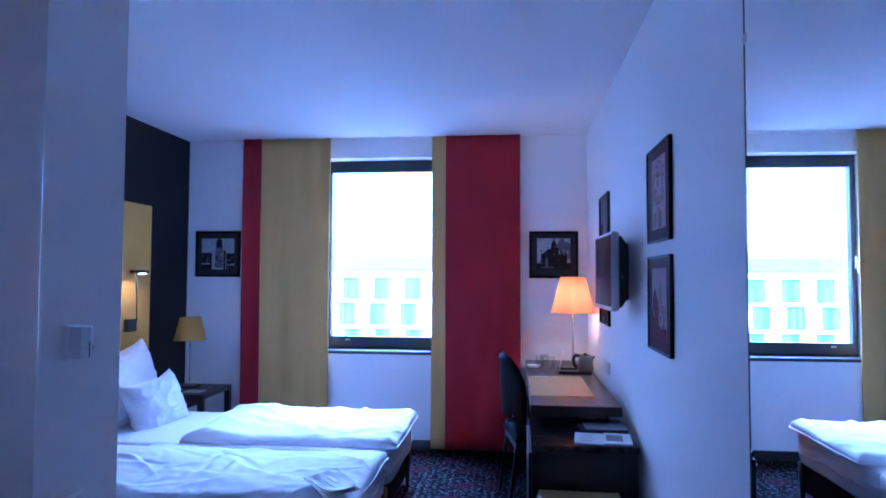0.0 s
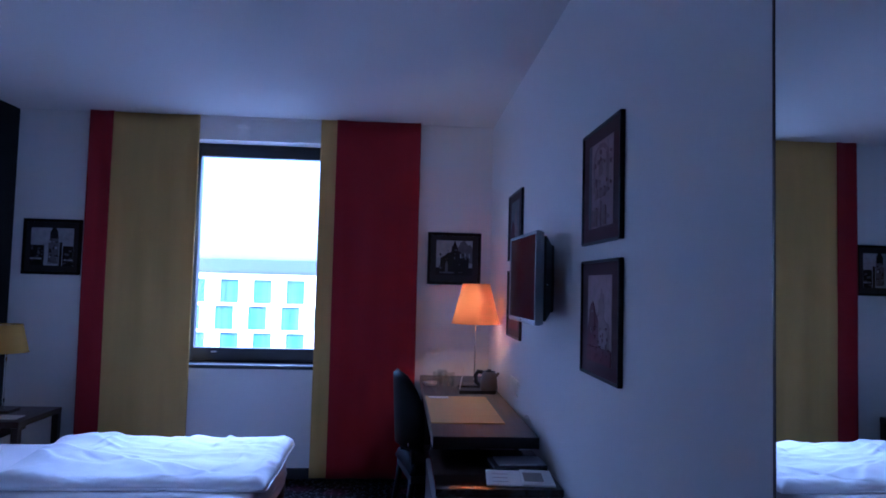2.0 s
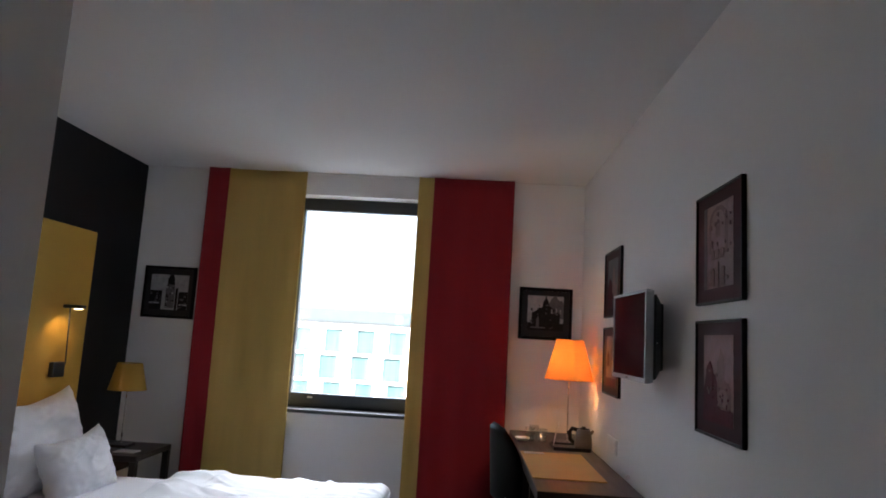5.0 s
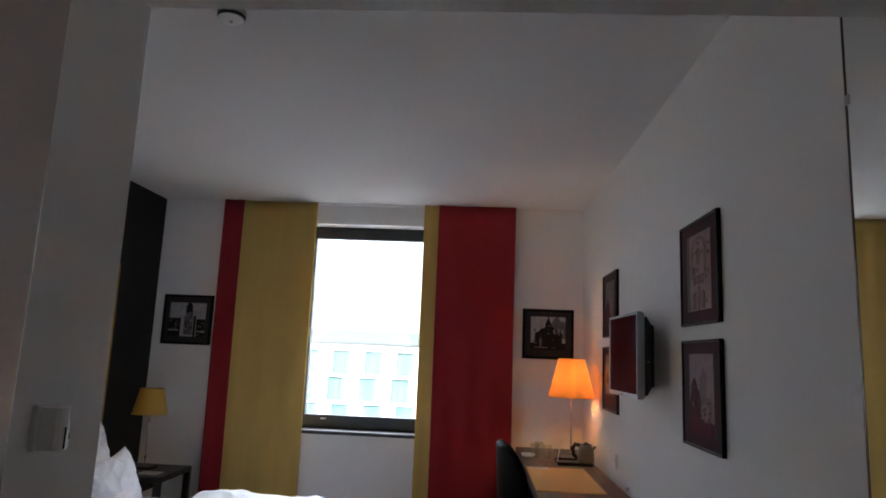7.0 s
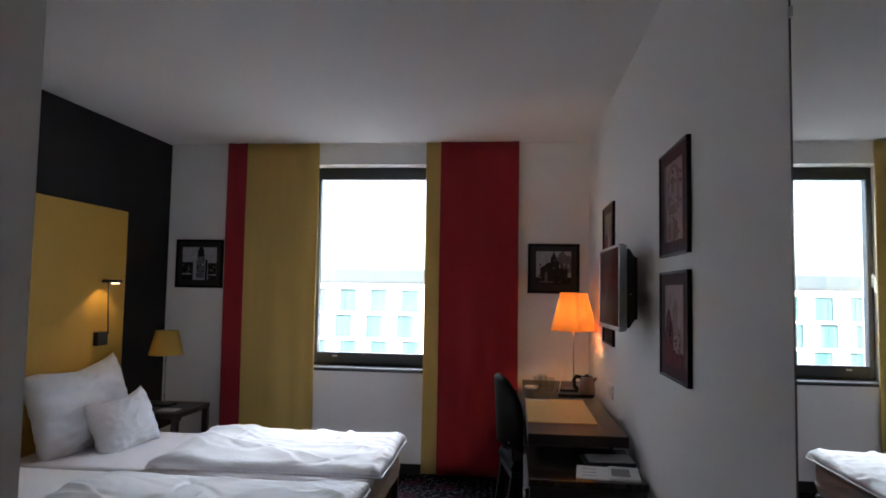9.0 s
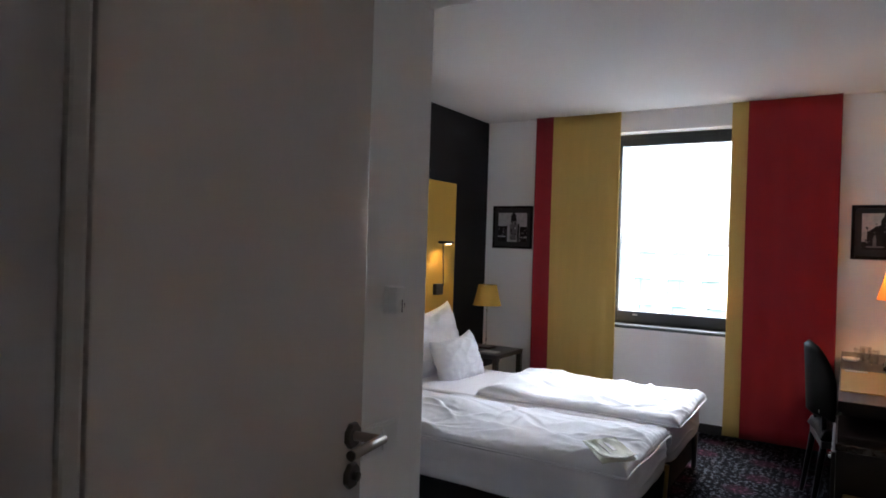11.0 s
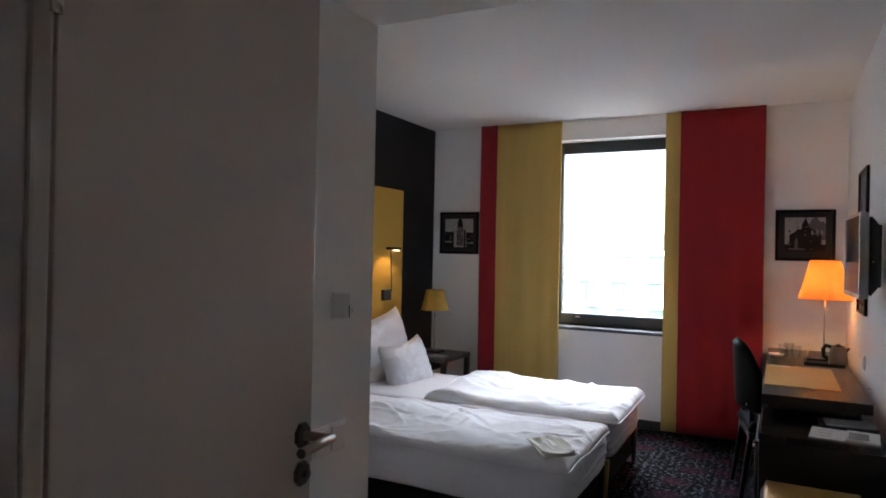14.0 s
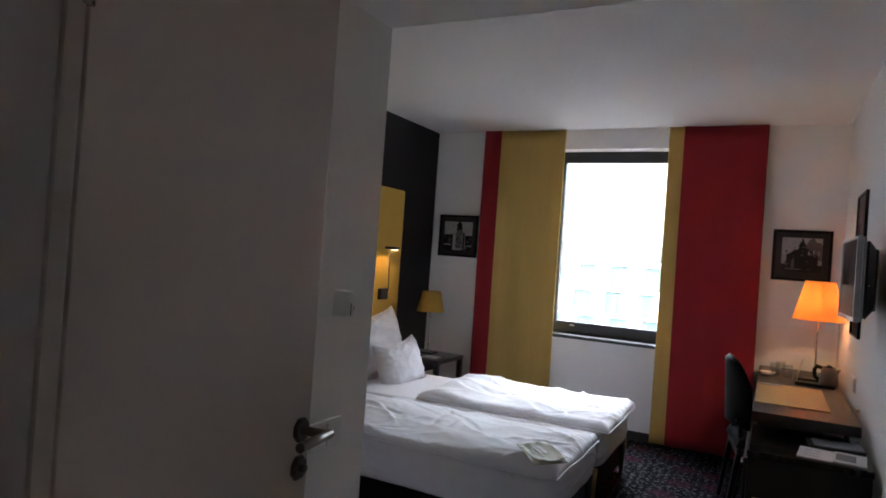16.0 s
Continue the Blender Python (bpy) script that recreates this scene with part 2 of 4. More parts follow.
def box(x0, x1, y0, y1, z0, z1, bevel=0.0, bm=None, seg=2):
    bm = bm or bmesh.new()
    made = bmesh.ops.create_cube(bm, size=1)["verts"]
    for v in made:
        v.co = Vector(((x0 + x1) / 2 + v.co.x * (x1 - x0), (y0 + y1) / 2 + v.co.y * (y1 - y0), (z0 + z1) / 2 + v.co.z * (z1 - z0)))
    if bevel:
        edges = list({e for v in made for e in v.link_edges})
        bmesh.ops.bevel(bm, geom=edges, offset=bevel, segments=seg, affect="EDGES", profile=0.6)
    return bm


def lathe(profile, steps=32, bm=None, at=(0, 0, 0)):
    """Turned body: profile of (radius, height) from bottom to top, open where the radius is above 0."""
    bm = bm or bmesh.new()
    rings = []
    for r, z in profile:
        if r < 1e-5:
            rings.append([bm.verts.new((at[0], at[1], at[2] + z))])
        else:
            rings.append([bm.verts.new((at[0] + r * math.cos(2 * math.pi * i / steps), at[1] + r * math.sin(2 * math.pi * i / steps), at[2] + z)) for i in range(steps)])
    for a, b in zip(rings, rings[1:]):
        for i in range(steps):
            j = (i + 1) % steps
            if len(a) == 1 and len(b) > 1:
                bm.faces.new((a[0], b[i], b[j]))
            elif len(b) == 1 and len(a) > 1:
                bm.faces.new((a[i], a[j], b[0]))
            elif len(a) > 1:
                bm.faces.new((a[i], a[j], b[j], b[i]))
    return bm


def tube(points, r, steps=10, bm=None, r_end=None):
    """Round bar along a line of points, closed at both ends."""
    bm = bm or bmesh.new()
    pts = [Vector(p) for p in points]
    rings = []
    for k, p in enumerate(pts):
        d = (pts[min(k + 1, len(pts) - 1)] - pts[max(k - 1, 0)]).normalized()
        a = d.orthogonal().normalized()
        if rings:
            a = (last_a - d * last_a.dot(d)).normalized()
        last_a = a
        b = d.cross(a)
        rk = r if r_end is None else r + (r_end - r) * k / (len(pts) - 1)
        rings.append([bm.verts.new(p + rk * (math.cos(2 * math.pi * i / steps) * a + math.sin(2 * math.pi * i / steps) * b)) for i in range(steps)])
    for p, q in zip(rings, rings[1:]):
        for i in range(steps):
            bm.faces.new((p[i], p[(i + 1) % steps], q[(i + 1) % steps], q[i]))
    bm.faces.new(rings[0])
    bm.faces.new(rings[-1][::-1])
    return bm


def plate(outline, y0, y1, bm=None):
    """Flat shape: outline of (x, z) corners, thick from y0 to y1."""
    bm = bm or bmesh.new()
    front = [bm.verts.new((x, y0, z)) for x, z in outline]
    back = [bm.verts.new((x, y1, z)) for x, z in outline]
    n = len(outline)
    bm.faces.new(front)
    bm.faces.new(back[::-1])
    for i in range(n):
        bm.faces.new((front[i], back[i], back[(i + 1) % n], front[(i + 1) % n]))
    return bm


def setting(name, bm, material, label=""):
    return tagged(part(name, bm, material), label, kind="structure")

# ---- the room's shell ----
LEFT, RIGHT, FAR, FRONT, HALL, CEILING, SOFFIT, BACK = -2.69, 0.70, 5.75, 1.868, -0.812, 2.57, 2.082, -0.9
WX0, WX1, WZ0, WZ1 = -1.50, -0.52, 0.79, 2.405
setting("floor", box(LEFT - 0.3, RIGHT + 0.2, BACK - 0.2, FAR + 0.3, -0.12, 0), CARPET, "black patterned hotel carpet with pale flecks")
# added sheet over the carpet, never in view: brightens passage walls and door
setting("bounce_floor", box(HALL, RIGHT, BACK, FRONT - 0.10, 0.001, 0.006, 0.002), HALLBOUNCE, "unseen pale floor sheet added to bounce light in the passage")
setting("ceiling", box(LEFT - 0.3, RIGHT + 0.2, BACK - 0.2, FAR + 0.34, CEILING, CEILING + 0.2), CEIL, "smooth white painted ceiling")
setting("ceiling_hall", box(HALL, RIGHT, BACK, FRONT, SOFFIT, CEILING - 0.003), BRIGHTHALL, "lowered white ceiling over the entrance passage")
setting("wall_right", box(RIGHT, RIGHT + 0.2, BACK, FAR, 0, CEILING), WALL, "white painted plaster wall")
setting("wall_left", box(LEFT - 0.2, LEFT, BACK, FAR, 0, CEILING), BLACKWALL, "matt black wall behind the beds")
bm = box(LEFT - 0.2, WX0, FAR, FAR + 0.3, 0, CEILING)
box(WX1, RIGHT + 0.2, FAR, FAR + 0.3, 0, CEILING, bm=bm)
box(WX0, WX1, FAR, FAR + 0.3, WZ1, CEILING, bm=bm)
box(WX0, WX1, FAR, FAR + 0.3, 0, WZ0, bm=bm)
setting("wall_window", bm, WALL, "white painted wall with one tall window")
setting("wall_bathroom", box(LEFT, HALL - 0.12, FRONT - 0.12, FRONT, 0, CEILING), WALL, "white painted partition wall")
setting("wall_hall", box(HALL - 0.12, HALL, 0.676, FRONT, 0, CEILING), BRIGHTHALL, "white painted passage wall")
# its grey carries the shade beside the door
setting("wall_hall_projecting", box(HALL - 0.12, -0.520, BACK, 0.686, 0, SOFFIT), SHADEDHALL, "projecting part of the passage wall, shade put into its grey")
# unseen wall, set close behind the camera to bounce light forward
setting("wall_back", box(LEFT, RIGHT, BACK - 0.2, BACK, 0, CEILING), BRIGHTHALL, "unseen white end wall closing the passage")
bm = box(LEFT, RIGHT - 0.014, FAR - 0.014, FAR, 0, 0.075, 0.003)
setting("baseboard", bm, SKIRT, "low dark skirting along the window wall")
setting("baseboard_right", box(RIGHT - 0.014, RIGHT, 2.12, FAR, 0, 0.075, 0.003), SKIRT, "low dark skirting along the white wall")

# ---- window ----
win = thing("window_1", ((WX0 + WX1) / 2, FAR + 0.12, WZ0), label="tall anthracite-framed window with a single pane, closed", category="window", kind="structure")
W, HT = WX1 - WX0, WZ1 - WZ0
def ring(x0, x1, z0, z1, t_side, t_top, t_bot, y0, y1, bevel=0.004):
    bm = box(x0, x0 + t_side, y0, y1, z0, z1, bevel)
    box(x1 - t_side, x1, y0, y1, z0, z1, bevel, bm)
    box(x0 + t_side, x1 - t_side, y0, y1, z1 - t_top, z1, bevel, bm)
    box(x0 + t_side, x1 - t_side, y0, y1, z0, z0 + t_bot, bevel, bm)
    return bm
part("window_frame", ring(-W / 2, W / 2, 0.0, HT, 0.02, 0.045, 0.03, 0.02, 0.10), WINDOWFRAME, win, "anthracite outer frame")
sash = part("sash", ring(-W / 2 + 0.015, W / 2 - 0.015, 0.02, HT - 0.035, 0.035, 0.065, 0.09, 0.0, 0.07, 0.006), WINDOWFRAME, win, "anthracite sash")
pane = part("pane", box(-W / 2 + 0.045, W / 2 - 0.045, 0.03, 0.036, 0.105, HT - 0.095), GLASS, win, "clear glass pane")
pane.visible_shadow = False
part("sill", box(-W / 2, W / 2, -0.150, 0.018, -0.022, 0.004, 0.004), WINDOWFRAME, win, "dark narrow window board")
hb = box(-W / 2 + 0.006, -W / 2 + 0.028, -0.010, -0.001, 0.70, 0.80, 0.004)
tube([(-W / 2 + 0.017, -0.005, 0.77), (-W / 2 + 0.017, -0.034, 0.77), (-W / 2 + 0.017, -0.038, 0.755), (-W / 2 + 0.017, -0.038, 0.66)], 0.008, 8, hb)
part("handle", hb, WHITEPLASTIC, win, "white turning handle")
part("vent_latch", box(-0.31, -0.27, -0.008, -0.001, 0.075, 0.087, 0.002), STEEL, win, "small bright latch")

# ---- curtains ----
def curtain(name, x0, x1, material, label, depth, seed, loose):
    """Flat hanging cloth panel with slight uneven folds."""
    bm = bmesh.new()
    nx, nz = max(6, int((x1 - x0) / 0.012)), 26
    z0, z1 = 0.022, 2.567
    rows = []
    for k in range(nz + 1):
        row = []
        for i in range(nx + 1):
            u, v = i / nx, k / nz
            x = x0 + (x1 - x0) * u
            lo = 1 - v
            calm = min(1.0, min(x - x0, x1 - x) / 0.09)
            fold = calm * (0.012 * noise.noise((x * 7 + seed, v * 0.5, 0.3)) + 0.006 * lo * math.sin(x * 31 + seed + 1.2 * noise.noise((x * 2, v, seed))))
            row.append(bm.verts.new((x + 0.012 * lo * noise.noise((seed, v * 2, 1.7)), depth + 0.014 * calm + loose * fold, z0 + (z1 - z0) * v + 0.004 * noise.noise((x * 5, seed, 0)) * (k == 0))))
        rows.append(row)
    for a, b in zip(rows, rows[1:]):
        for i in range(nx):
            bm.faces.new((a[i], a[i + 1], b[i + 1], b[i]))
    bm.normal_update()
    bmesh.ops.solidify(bm, geom=bm.faces[:], thickness=0.004)
    ob = part(name, bm, material, None, label, True)
    return tagged(ob, label, "curtain", "curtains at the window")

curtain("curtain", -2.172, -2.012, RED, "narrow red cloth curtain panel hanging to the carpet", 5.672, 1.0, 0.9)
curtain("curtain", -2.022, -1.418, YELLOW, "wide mustard yellow curtain panel beside the window", 5.690, 2.0, 1.9)
curtain("curtain", -0.560, -0.432, YELLOW, "narrow mustard yellow curtain panel beside the window", 5.690, 3.0, 1.5)
curtain("curtain", -0.444, 0.160, RED, "wide dark red cloth curtain panel hanging to the carpet", 5.672, 4.0, 0.8)
setting("curtain_rail", box(-2.16, 0.150, 5.715, 5.735, 2.558, 2.569, 0.002), WALL, "white curtain rail under the ceiling")

# ---- beds ----
def soft_slab(x0, x1, y0, y1, z0, z1, edge, folds, seed, nx=80, ny=40, sag=0.0, fold_dir=(2.0, 7.0)):
    """Thick soft cloth body with rounded rim, broad swells and scattered creases on top."""
    bm = bmesh.new()
    r = random.Random(int(seed * 10))
    creases = []
    for k in range(int(40 * (x1 - x0) * (y1 - y0)) if folds > 0.01 else 0):
        ang = radians(r.choice((8, -14, 28, -40, 62)) + r.uniform(-10, 10))
        creases.append((r.uniform(x0, x1), r.uniform(y0, y1), math.cos(ang), math.sin(ang), r.uniform(0.10, 0.42), r.uniform(0.009, 0.022), r.uniform(0.25, 0.8) * r.choice((1, 1, -0.7))))
    top, bot = [], []
    for i in range(nx + 1):
        rt, rb = [], []
        for j in range(ny + 1):
            u, v = i / nx, j / ny
            x, y = x0 + (x1 - x0) * u, y0 + (y1 - y0) * v
            d = min(u * (x1 - x0), (1 - u) * (x1 - x0), v * (y1 - y0), (1 - v) * (y1 - y0))
            e = math.sqrt(max(0.0, 1 - (1 - min(1, d / edge)) ** 2))
            wob = 0.018 if d < edge * 0.5 else 0.018 * max(0, 1 - (d - edge * 0.5) / edge)
            px = x + wob * noise.noise((x * 3, y * 3, seed)) * (1 if folds else 0)
            py = y + wob * noise.noise((x * 2.5 + 9, y * 3, seed)) * (1 if folds else 0)
            n1 = noise.noise((x * fold_dir[0], y * fold_dir[1], seed))
            wx = x + 0.25 * noise.noise((x * 1.3, y * 1.7, seed + 11))
            wy = y + 0.12 * noise.noise((x * 1.6 + 5, y * 2.1, seed + 13))
            n2 = 0.0
            for cx, cy, ca, sa, length, width, amp in creases:
                al, ac = (wx - cx) * ca + (wy - cy) * sa, (wy - cy) * ca - (wx - cx) * sa
                if abs(al) < length and -0.12 < ac < 0.05:
                    n2 += amp * (1 - (al / length) ** 2) ** 2 * math.exp(-(ac / (width if ac > 0 else width * 2.6)) ** 2)
            pucker = 0.2 * math.exp(-(d / 0.05) ** 2) * noise.noise((x * 34, y * 34, seed + 29))
            h = folds * (1.05 * n1 + 0.62 * n2 + 0.10 * noise.noise((wx * 12 + wy * 5, wy * 19 - wx * 4, seed + 5)) + pucker + 0.22 * max(0.0, (u - 0.6) / 0.4) * noise.noise((wx * 16 - wy * 9, wy * 22 + wx * 8, seed + 41)) + 0.5 * max(0.0, (u - 0.55) / 0.45) ** 2 * min(1, 0.4 + v) + (1.3 * math.exp(-((u - 0.13) / 0.11) ** 2) * (0.35 + 0.65 * math.sin(math.pi * min(1, v + 0.12))) if folds > 0.01 else 0))
            rt.append(bm.verts.new((px, py, z0 + (z1 - z0 + h) * (0.12 + 0.88 * e) - sag * (1 - e))))
            rb.append(bm.verts.new((px, py, z0)) if d > 1e-6 else rt[-1])
        top.append(rt)
        bot.append(rb)
    for i in range(nx):
        for j in range(ny):
            bm.faces.new((top[i][j], top[i + 1][j], top[i + 1][j + 1], top[i][j + 1]))
            q = [bot[i][j], bot[i][j + 1], bot[i + 1][j + 1], bot[i + 1][j]]
            if not all(a is b for a, b in zip(q, (top[i][j], top[i][j + 1], top[i + 1][j + 1], top[i + 1][j]))):
                bm.faces.new(q)
    return bm


def bed(y0, y1, label):
    b = thing("bed", (-1.59, (y0 + y1) / 2, 0), label=label, category="bed", group="twin beds side by side")
    hw, hl = (y1 - y0) / 2, 1.02
    part("base", box(-hl, hl - 0.045, -hw + 0.012, hw - 0.012, 0.05, 0.238, 0.01), BASECLOTH, b, "black cloth box base")
    mb = box(-hl, hl, -hw, hw, 0.232, 0.445, 0.05, seg=4)
    bmesh.ops.subdivide_edges(mb, edges=[e for e in mb.edges if e.calc_length() > 0.1], cuts=26, use_grid_fill=True)
    for v in mb.verts:
        k = 0.007 * noise.noise((v.co.x * 2.5, v.co.y * 2.5 + y0, v.co.z * 9)) + 0.006 * (1 - abs(noise.noise((v.co.x * 3.5 + v.co.z * 5, v.co.y * 3.5 + y0, v.co.z * 12)))) ** 8
        low = max(0.0, (0.30 - v.co.z) / 0.07)
        round_off = max(0.0, abs(v.co.x) / hl - 0.86) / 0.14 * max(0.0, abs(v.co.y) / hw - 0.72) / 0.28
        v.co += Vector((v.co.x / hl, v.co.y / hw, 0)) * (k * (1 if v.co.z < 0.44 else 0.4) - 0.05 * round_off ** 2 * (0.4 + 0.6 * low))
        v.co.z += low * (0.008 * noise.noise((v.co.x * 4 + y0, v.co.y * 4, 3.3)) + 0.022 * round_off)
    part("mattress", mb, SHEET, b, "mattress in a white fitted sheet", True)
    for sx in (-hl + 0.06, hl - 0.035):
        for sy in (-hw + 0.045, hw - 0.045):
            leg = tube([(sx, sy, 0.0), (sx, sy, 0.236 if sx > 0 else 0.055)], 0.014, 14, r_end=0.025)
            part("leg", leg, BEECH if sy < 0 else WENGE, b, "tapered pale wooden leg" if sy < 0 else "dark tapered leg", True)
    return b

bed(3.05, 3.955, "single box bed with white sheet on black base, near the passage")
bed(3.965, 4.88, "single box bed with white sheet on black base, near the window")

def duvet(x0, x1, y0, y1, seed, label):
    ob = part("duvet", soft_slab(x0, x1, y0, y1, 0.443, 0.500, 0.075, 0.028, seed, 190, 110, 0.0, (1.1, 3.6)), LINEN, None, label, True)
    rim = [(x0, y0), (x1, y0), (x1, y1), (x0, y1), (x0, y0)]
    pts = []
    for (xa, ya), (xb, yb) in zip(rim, rim[1:]):
        for k in range(16):
            x, y = xa + (xb - xa) * k / 16, ya + (yb - ya) * k / 16
            pts.append((x + 0.018 * noise.noise((x * 3, y * 3, seed)), y + 0.018 * noise.noise((x * 2.5 + 9, y * 3, seed)), 0.451))
    part("hem", tube(pts + pts[:1], 0.0055, 6), LINEN, ob, "stitched white hem", True)
    return tagged(ob, label, "duvet", "duvets on the beds")

duvet(-1.80, -0.535, 4.02, 4.865, 11.3, "rumpled white duvet folded over the lower half of the bed")
near_duvet = duvet(-1.87, -0.535, 3.035, 3.82, 23.9, "creased white duvet spread over the lower half of the bed")

def pillow(at, w, h, t, rot, label, seed):
    bm = bmesh.new()
    n = 40
    sides = []
    for s in (1, -1):
        g = []
        for i in range(n + 1):
            row = []
            for j in range(n + 1):
                u, v = 2 * i / n - 1, 2 * j / n - 1
                prof = (max(0, 1 - abs(u) ** 2.6) * max(0, 1 - abs(v) ** 2.6)) ** 0.55
                pinch = 1 - (0.11 * (1 - abs(u * v)) + 0.05 * abs(u * v) ** 6) * max(abs(u), abs(v)) ** 2.5
                ear = 0.05 * h * max(0.0, u) ** 3 * max(0.0, v) ** 3 - 0.06 * h * max(0.0, v) ** 2 * (1 - u * u) * (0.6 + 0.4 * u)
                wr = 0.018 * noise.noise((u * 1.8 + seed, v * 1.8, s)) + 0.005 * (1 - abs(noise.noise((u * 2.2 + v * 1.2, v * 2.4 - u, seed)))) ** 9 + 0.036 * max(abs(u), abs(v)) ** 3 * noise.noise((u * 7 + v * 3, v * 7 - u * 3, seed + s)) + 0.011 * (1 - abs(noise.noise((u * 1.5 - v * 2.0 + 4, v * 1.2 + u, seed + s * 2)))) ** 7
                row.append(bm.verts.new((u * w / 2 * pinch, s * (t / 2 * prof + wr * prof), v * h / 2 * pinch + ear + 0.01 * noise.noise((u * 2, seed, v)))))
            g.append(row)
        sides.append(g)
        for i in range(n):
            for j in range(n):
                bm.faces.new((g[i][j], g[i + 1][j], g[i + 1][j + 1], g[i][j + 1]))
    bmesh.ops.remove_doubles(bm, verts=bm.verts[:], dist=0.002)
    ob = part("pillow", bm, LINEN, None, label, True)
    ob.matrix_world = Matrix.Translation(at) @ Euler([radians(a) for a in rot]).to_matrix().to_4x4()
    return tagged(ob, label, "pillow", "pillows on the far bed")

pillow((-2.47, 4.45, 0.664), 0.86, 0.54, 0.25, (-15, -3, 90), "large plump white pillow leaning on the yellow headboard", 3.1)
pillow((-2.215, 4.475, 0.572), 0.48, 0.355, 0.20, (-22, -6, 80), "small white cushion leaning on the larger pillow", 8.4)

# ---- headboard, reading lamp ----
hbd = thing("headboard", (LEFT, 3.9375, 0.30))
part("panel", box(0.012, 0.065, -1.1375, 1.1375, 0.0, 1.635, 0.008), HEADB, hbd)
part("backboard", box(0.001, 0.0118, -1.12, 1.12, 0.012, 1.62, 0.002), WENGE, hbd, "dark thin backboard")
tagged(hbd, "tall mustard yellow padded headboard panel on the black wall", "headboard")

def reading_lamp(y):
    b = thing("reading_lamp", (-2.628, y, 1.05), label="slim black reading lamp, switched on, on the yellow headboard", category="wall lamp")
    part("wall_plate", box(0.0, 0.035, -0.055, 0.055, -0.045, 0.045, 0.004), BLACKPLASTIC, b)
    part("arm", tube([(0.04, 0.045, 0.03), (0.045, 0.035, 0.06), (0.06, -0.01, 0.375)], 0.0045, 8), BLACKPLASTIC, b, "thin black arm", True)
    part("head", box(0.03, 0.145, -0.040, 0.018, 0.372, 0.394, 0.006), BLACKPLASTIC, b, "flat black lamp head")
    part("lens", box(0.095, 0.132, -0.028, 0.006, 0.367, 0.3715), LAMPGLOW, b, "small glowing lens")
    li = bpy.data.lights.new("reading_bulb", "SPOT")
    li.energy, li.color, li.spot_size, li.spot_blend, li.shadow_soft_size = 0.22, (1.0, 0.62, 0.25), radians(120), 0.6, 0.012
    lo = new("reading_bulb", li)
    lo.parent = b
    lo.matrix_local = look((0.11, -0.012, 0.362), (0.02, -0.012, 0.05))
    return b

reading_lamp(4.80)

# ---- night table, bedside lamp ----
nt_ = thing("nightstand", (-2.36, 5.15, 0), label="dark wooden open night table beside the bed", category="nightstand")
part("tabletop", box(-0.25, 0.25, -0.24, 0.24, 0.515, 0.55, 0.003), WENGE, nt_)
for sx in (-0.228, 0.228):
    for sy in (-0.22, 0.22):
        part("leg", box(sx - 0.02, sx + 0.02, sy - 0.02, sy + 0.02, 0, 0.515, 0.002), WENGE, nt_)
part("drawer", box(-0.205, 0.06, -0.19, 0.19, 0.42, 0.512, 0.003), WENGE, nt_)

def table_lamp(at, base_w, z_bot, z_top, r_bot, r_top, cloth, lit, label, pleats):
    b = thing("table_lamp", at, label=label, category="table lamp")
    part("base", box(-base_w / 2, base_w / 2, -base_w / 2, base_w / 2, 0, 0.018, 0.004), DARKSTEEL, b, "flat dark square foot")
    part("stem", tube([(0, 0, 0.018), (0, 0, z_bot + (z_top - z_bot) * 0.45)], 0.0048, 10), STEEL, b, "thin steel stem", True)
    bm = bmesh.new()
    n = 72
    rings = []
    for k in range(9):
        f = k / 8
        r = r_bot + (r_top - r_bot) * f
        rings.append([bm.verts.new(((r + pleats * math.cos(i * math.pi)) * math.cos(2 * math.pi * i / n), (r + pleats * math.cos(i * math.pi)) * math.sin(2 * math.pi * i / n), z_bot + (z_top - z_bot) * f)) for i in range(n)])
    for p, q in zip(rings, rings[1:]):
        for i in range(n):
            bm.faces.new((p[i], p[(i + 1) % n], q[(i + 1) % n], q[i]))
    part("shade", bm, cloth, b, "tapered cloth shade", True)
    for z, r in ((z_bot, r_bot), (z_top, r_top)):
        pts = [((r + 0.001) * math.cos(a * math.pi / 18), (r + 0.001) * math.sin(a * math.pi / 18), z) for a in range(37)]
        part("rim", tube(pts, 0.0022, 6), cloth, b, "", True)
    spoke = tube([(-r_top, 0, z_top - 0.004), (r_top, 0, z_top - 0.004)], 0.002, 6)
    tube([(0, -r_top, z_top - 0.004), (0, r_top, z_top - 0.004)], 0.002, 6, spoke)
    tube([(0, 0, z_bot + (z_top - z_bot) * 0.45), (0, 0, z_top - 0.004)], 0.002, 6, spoke)
    part("carrier", spoke, STEEL, b)
    if lit:
        li = bpy.data.lights.new("bulb", "POINT")
        li.energy, li.color, li.shadow_soft_size = lit, (1.0, 0.64, 0.29), 0.028
        lo = new("bulb", li)
        lo.parent = b
        lo.location = (0, 0, z_bot + (z_top - z_bot) * 0.42)
    return b

table_lamp((-2.365, 5.20, 0.55), 0.13, 0.365, 0.535, 0.118, 0.078, DULLSHADE, 0, "small bedside lamp with mustard cloth shade, switched off", 0.0004)
table_lamp((0.535, 5.20, 0.75), 0.14, 0.405, 0.66, 0.155, 0.088, LITSHADE, 0.40, "desk lamp with glowing orange cloth shade on steel stem", 0.0012)
pad = part("notepad", box(-2.30, -2.17, 4.985, 5.085, 0.55, 0.556, 0.001), PAPER)
tagged(pad, "small white notepad lying on the dark night table", "notepad")

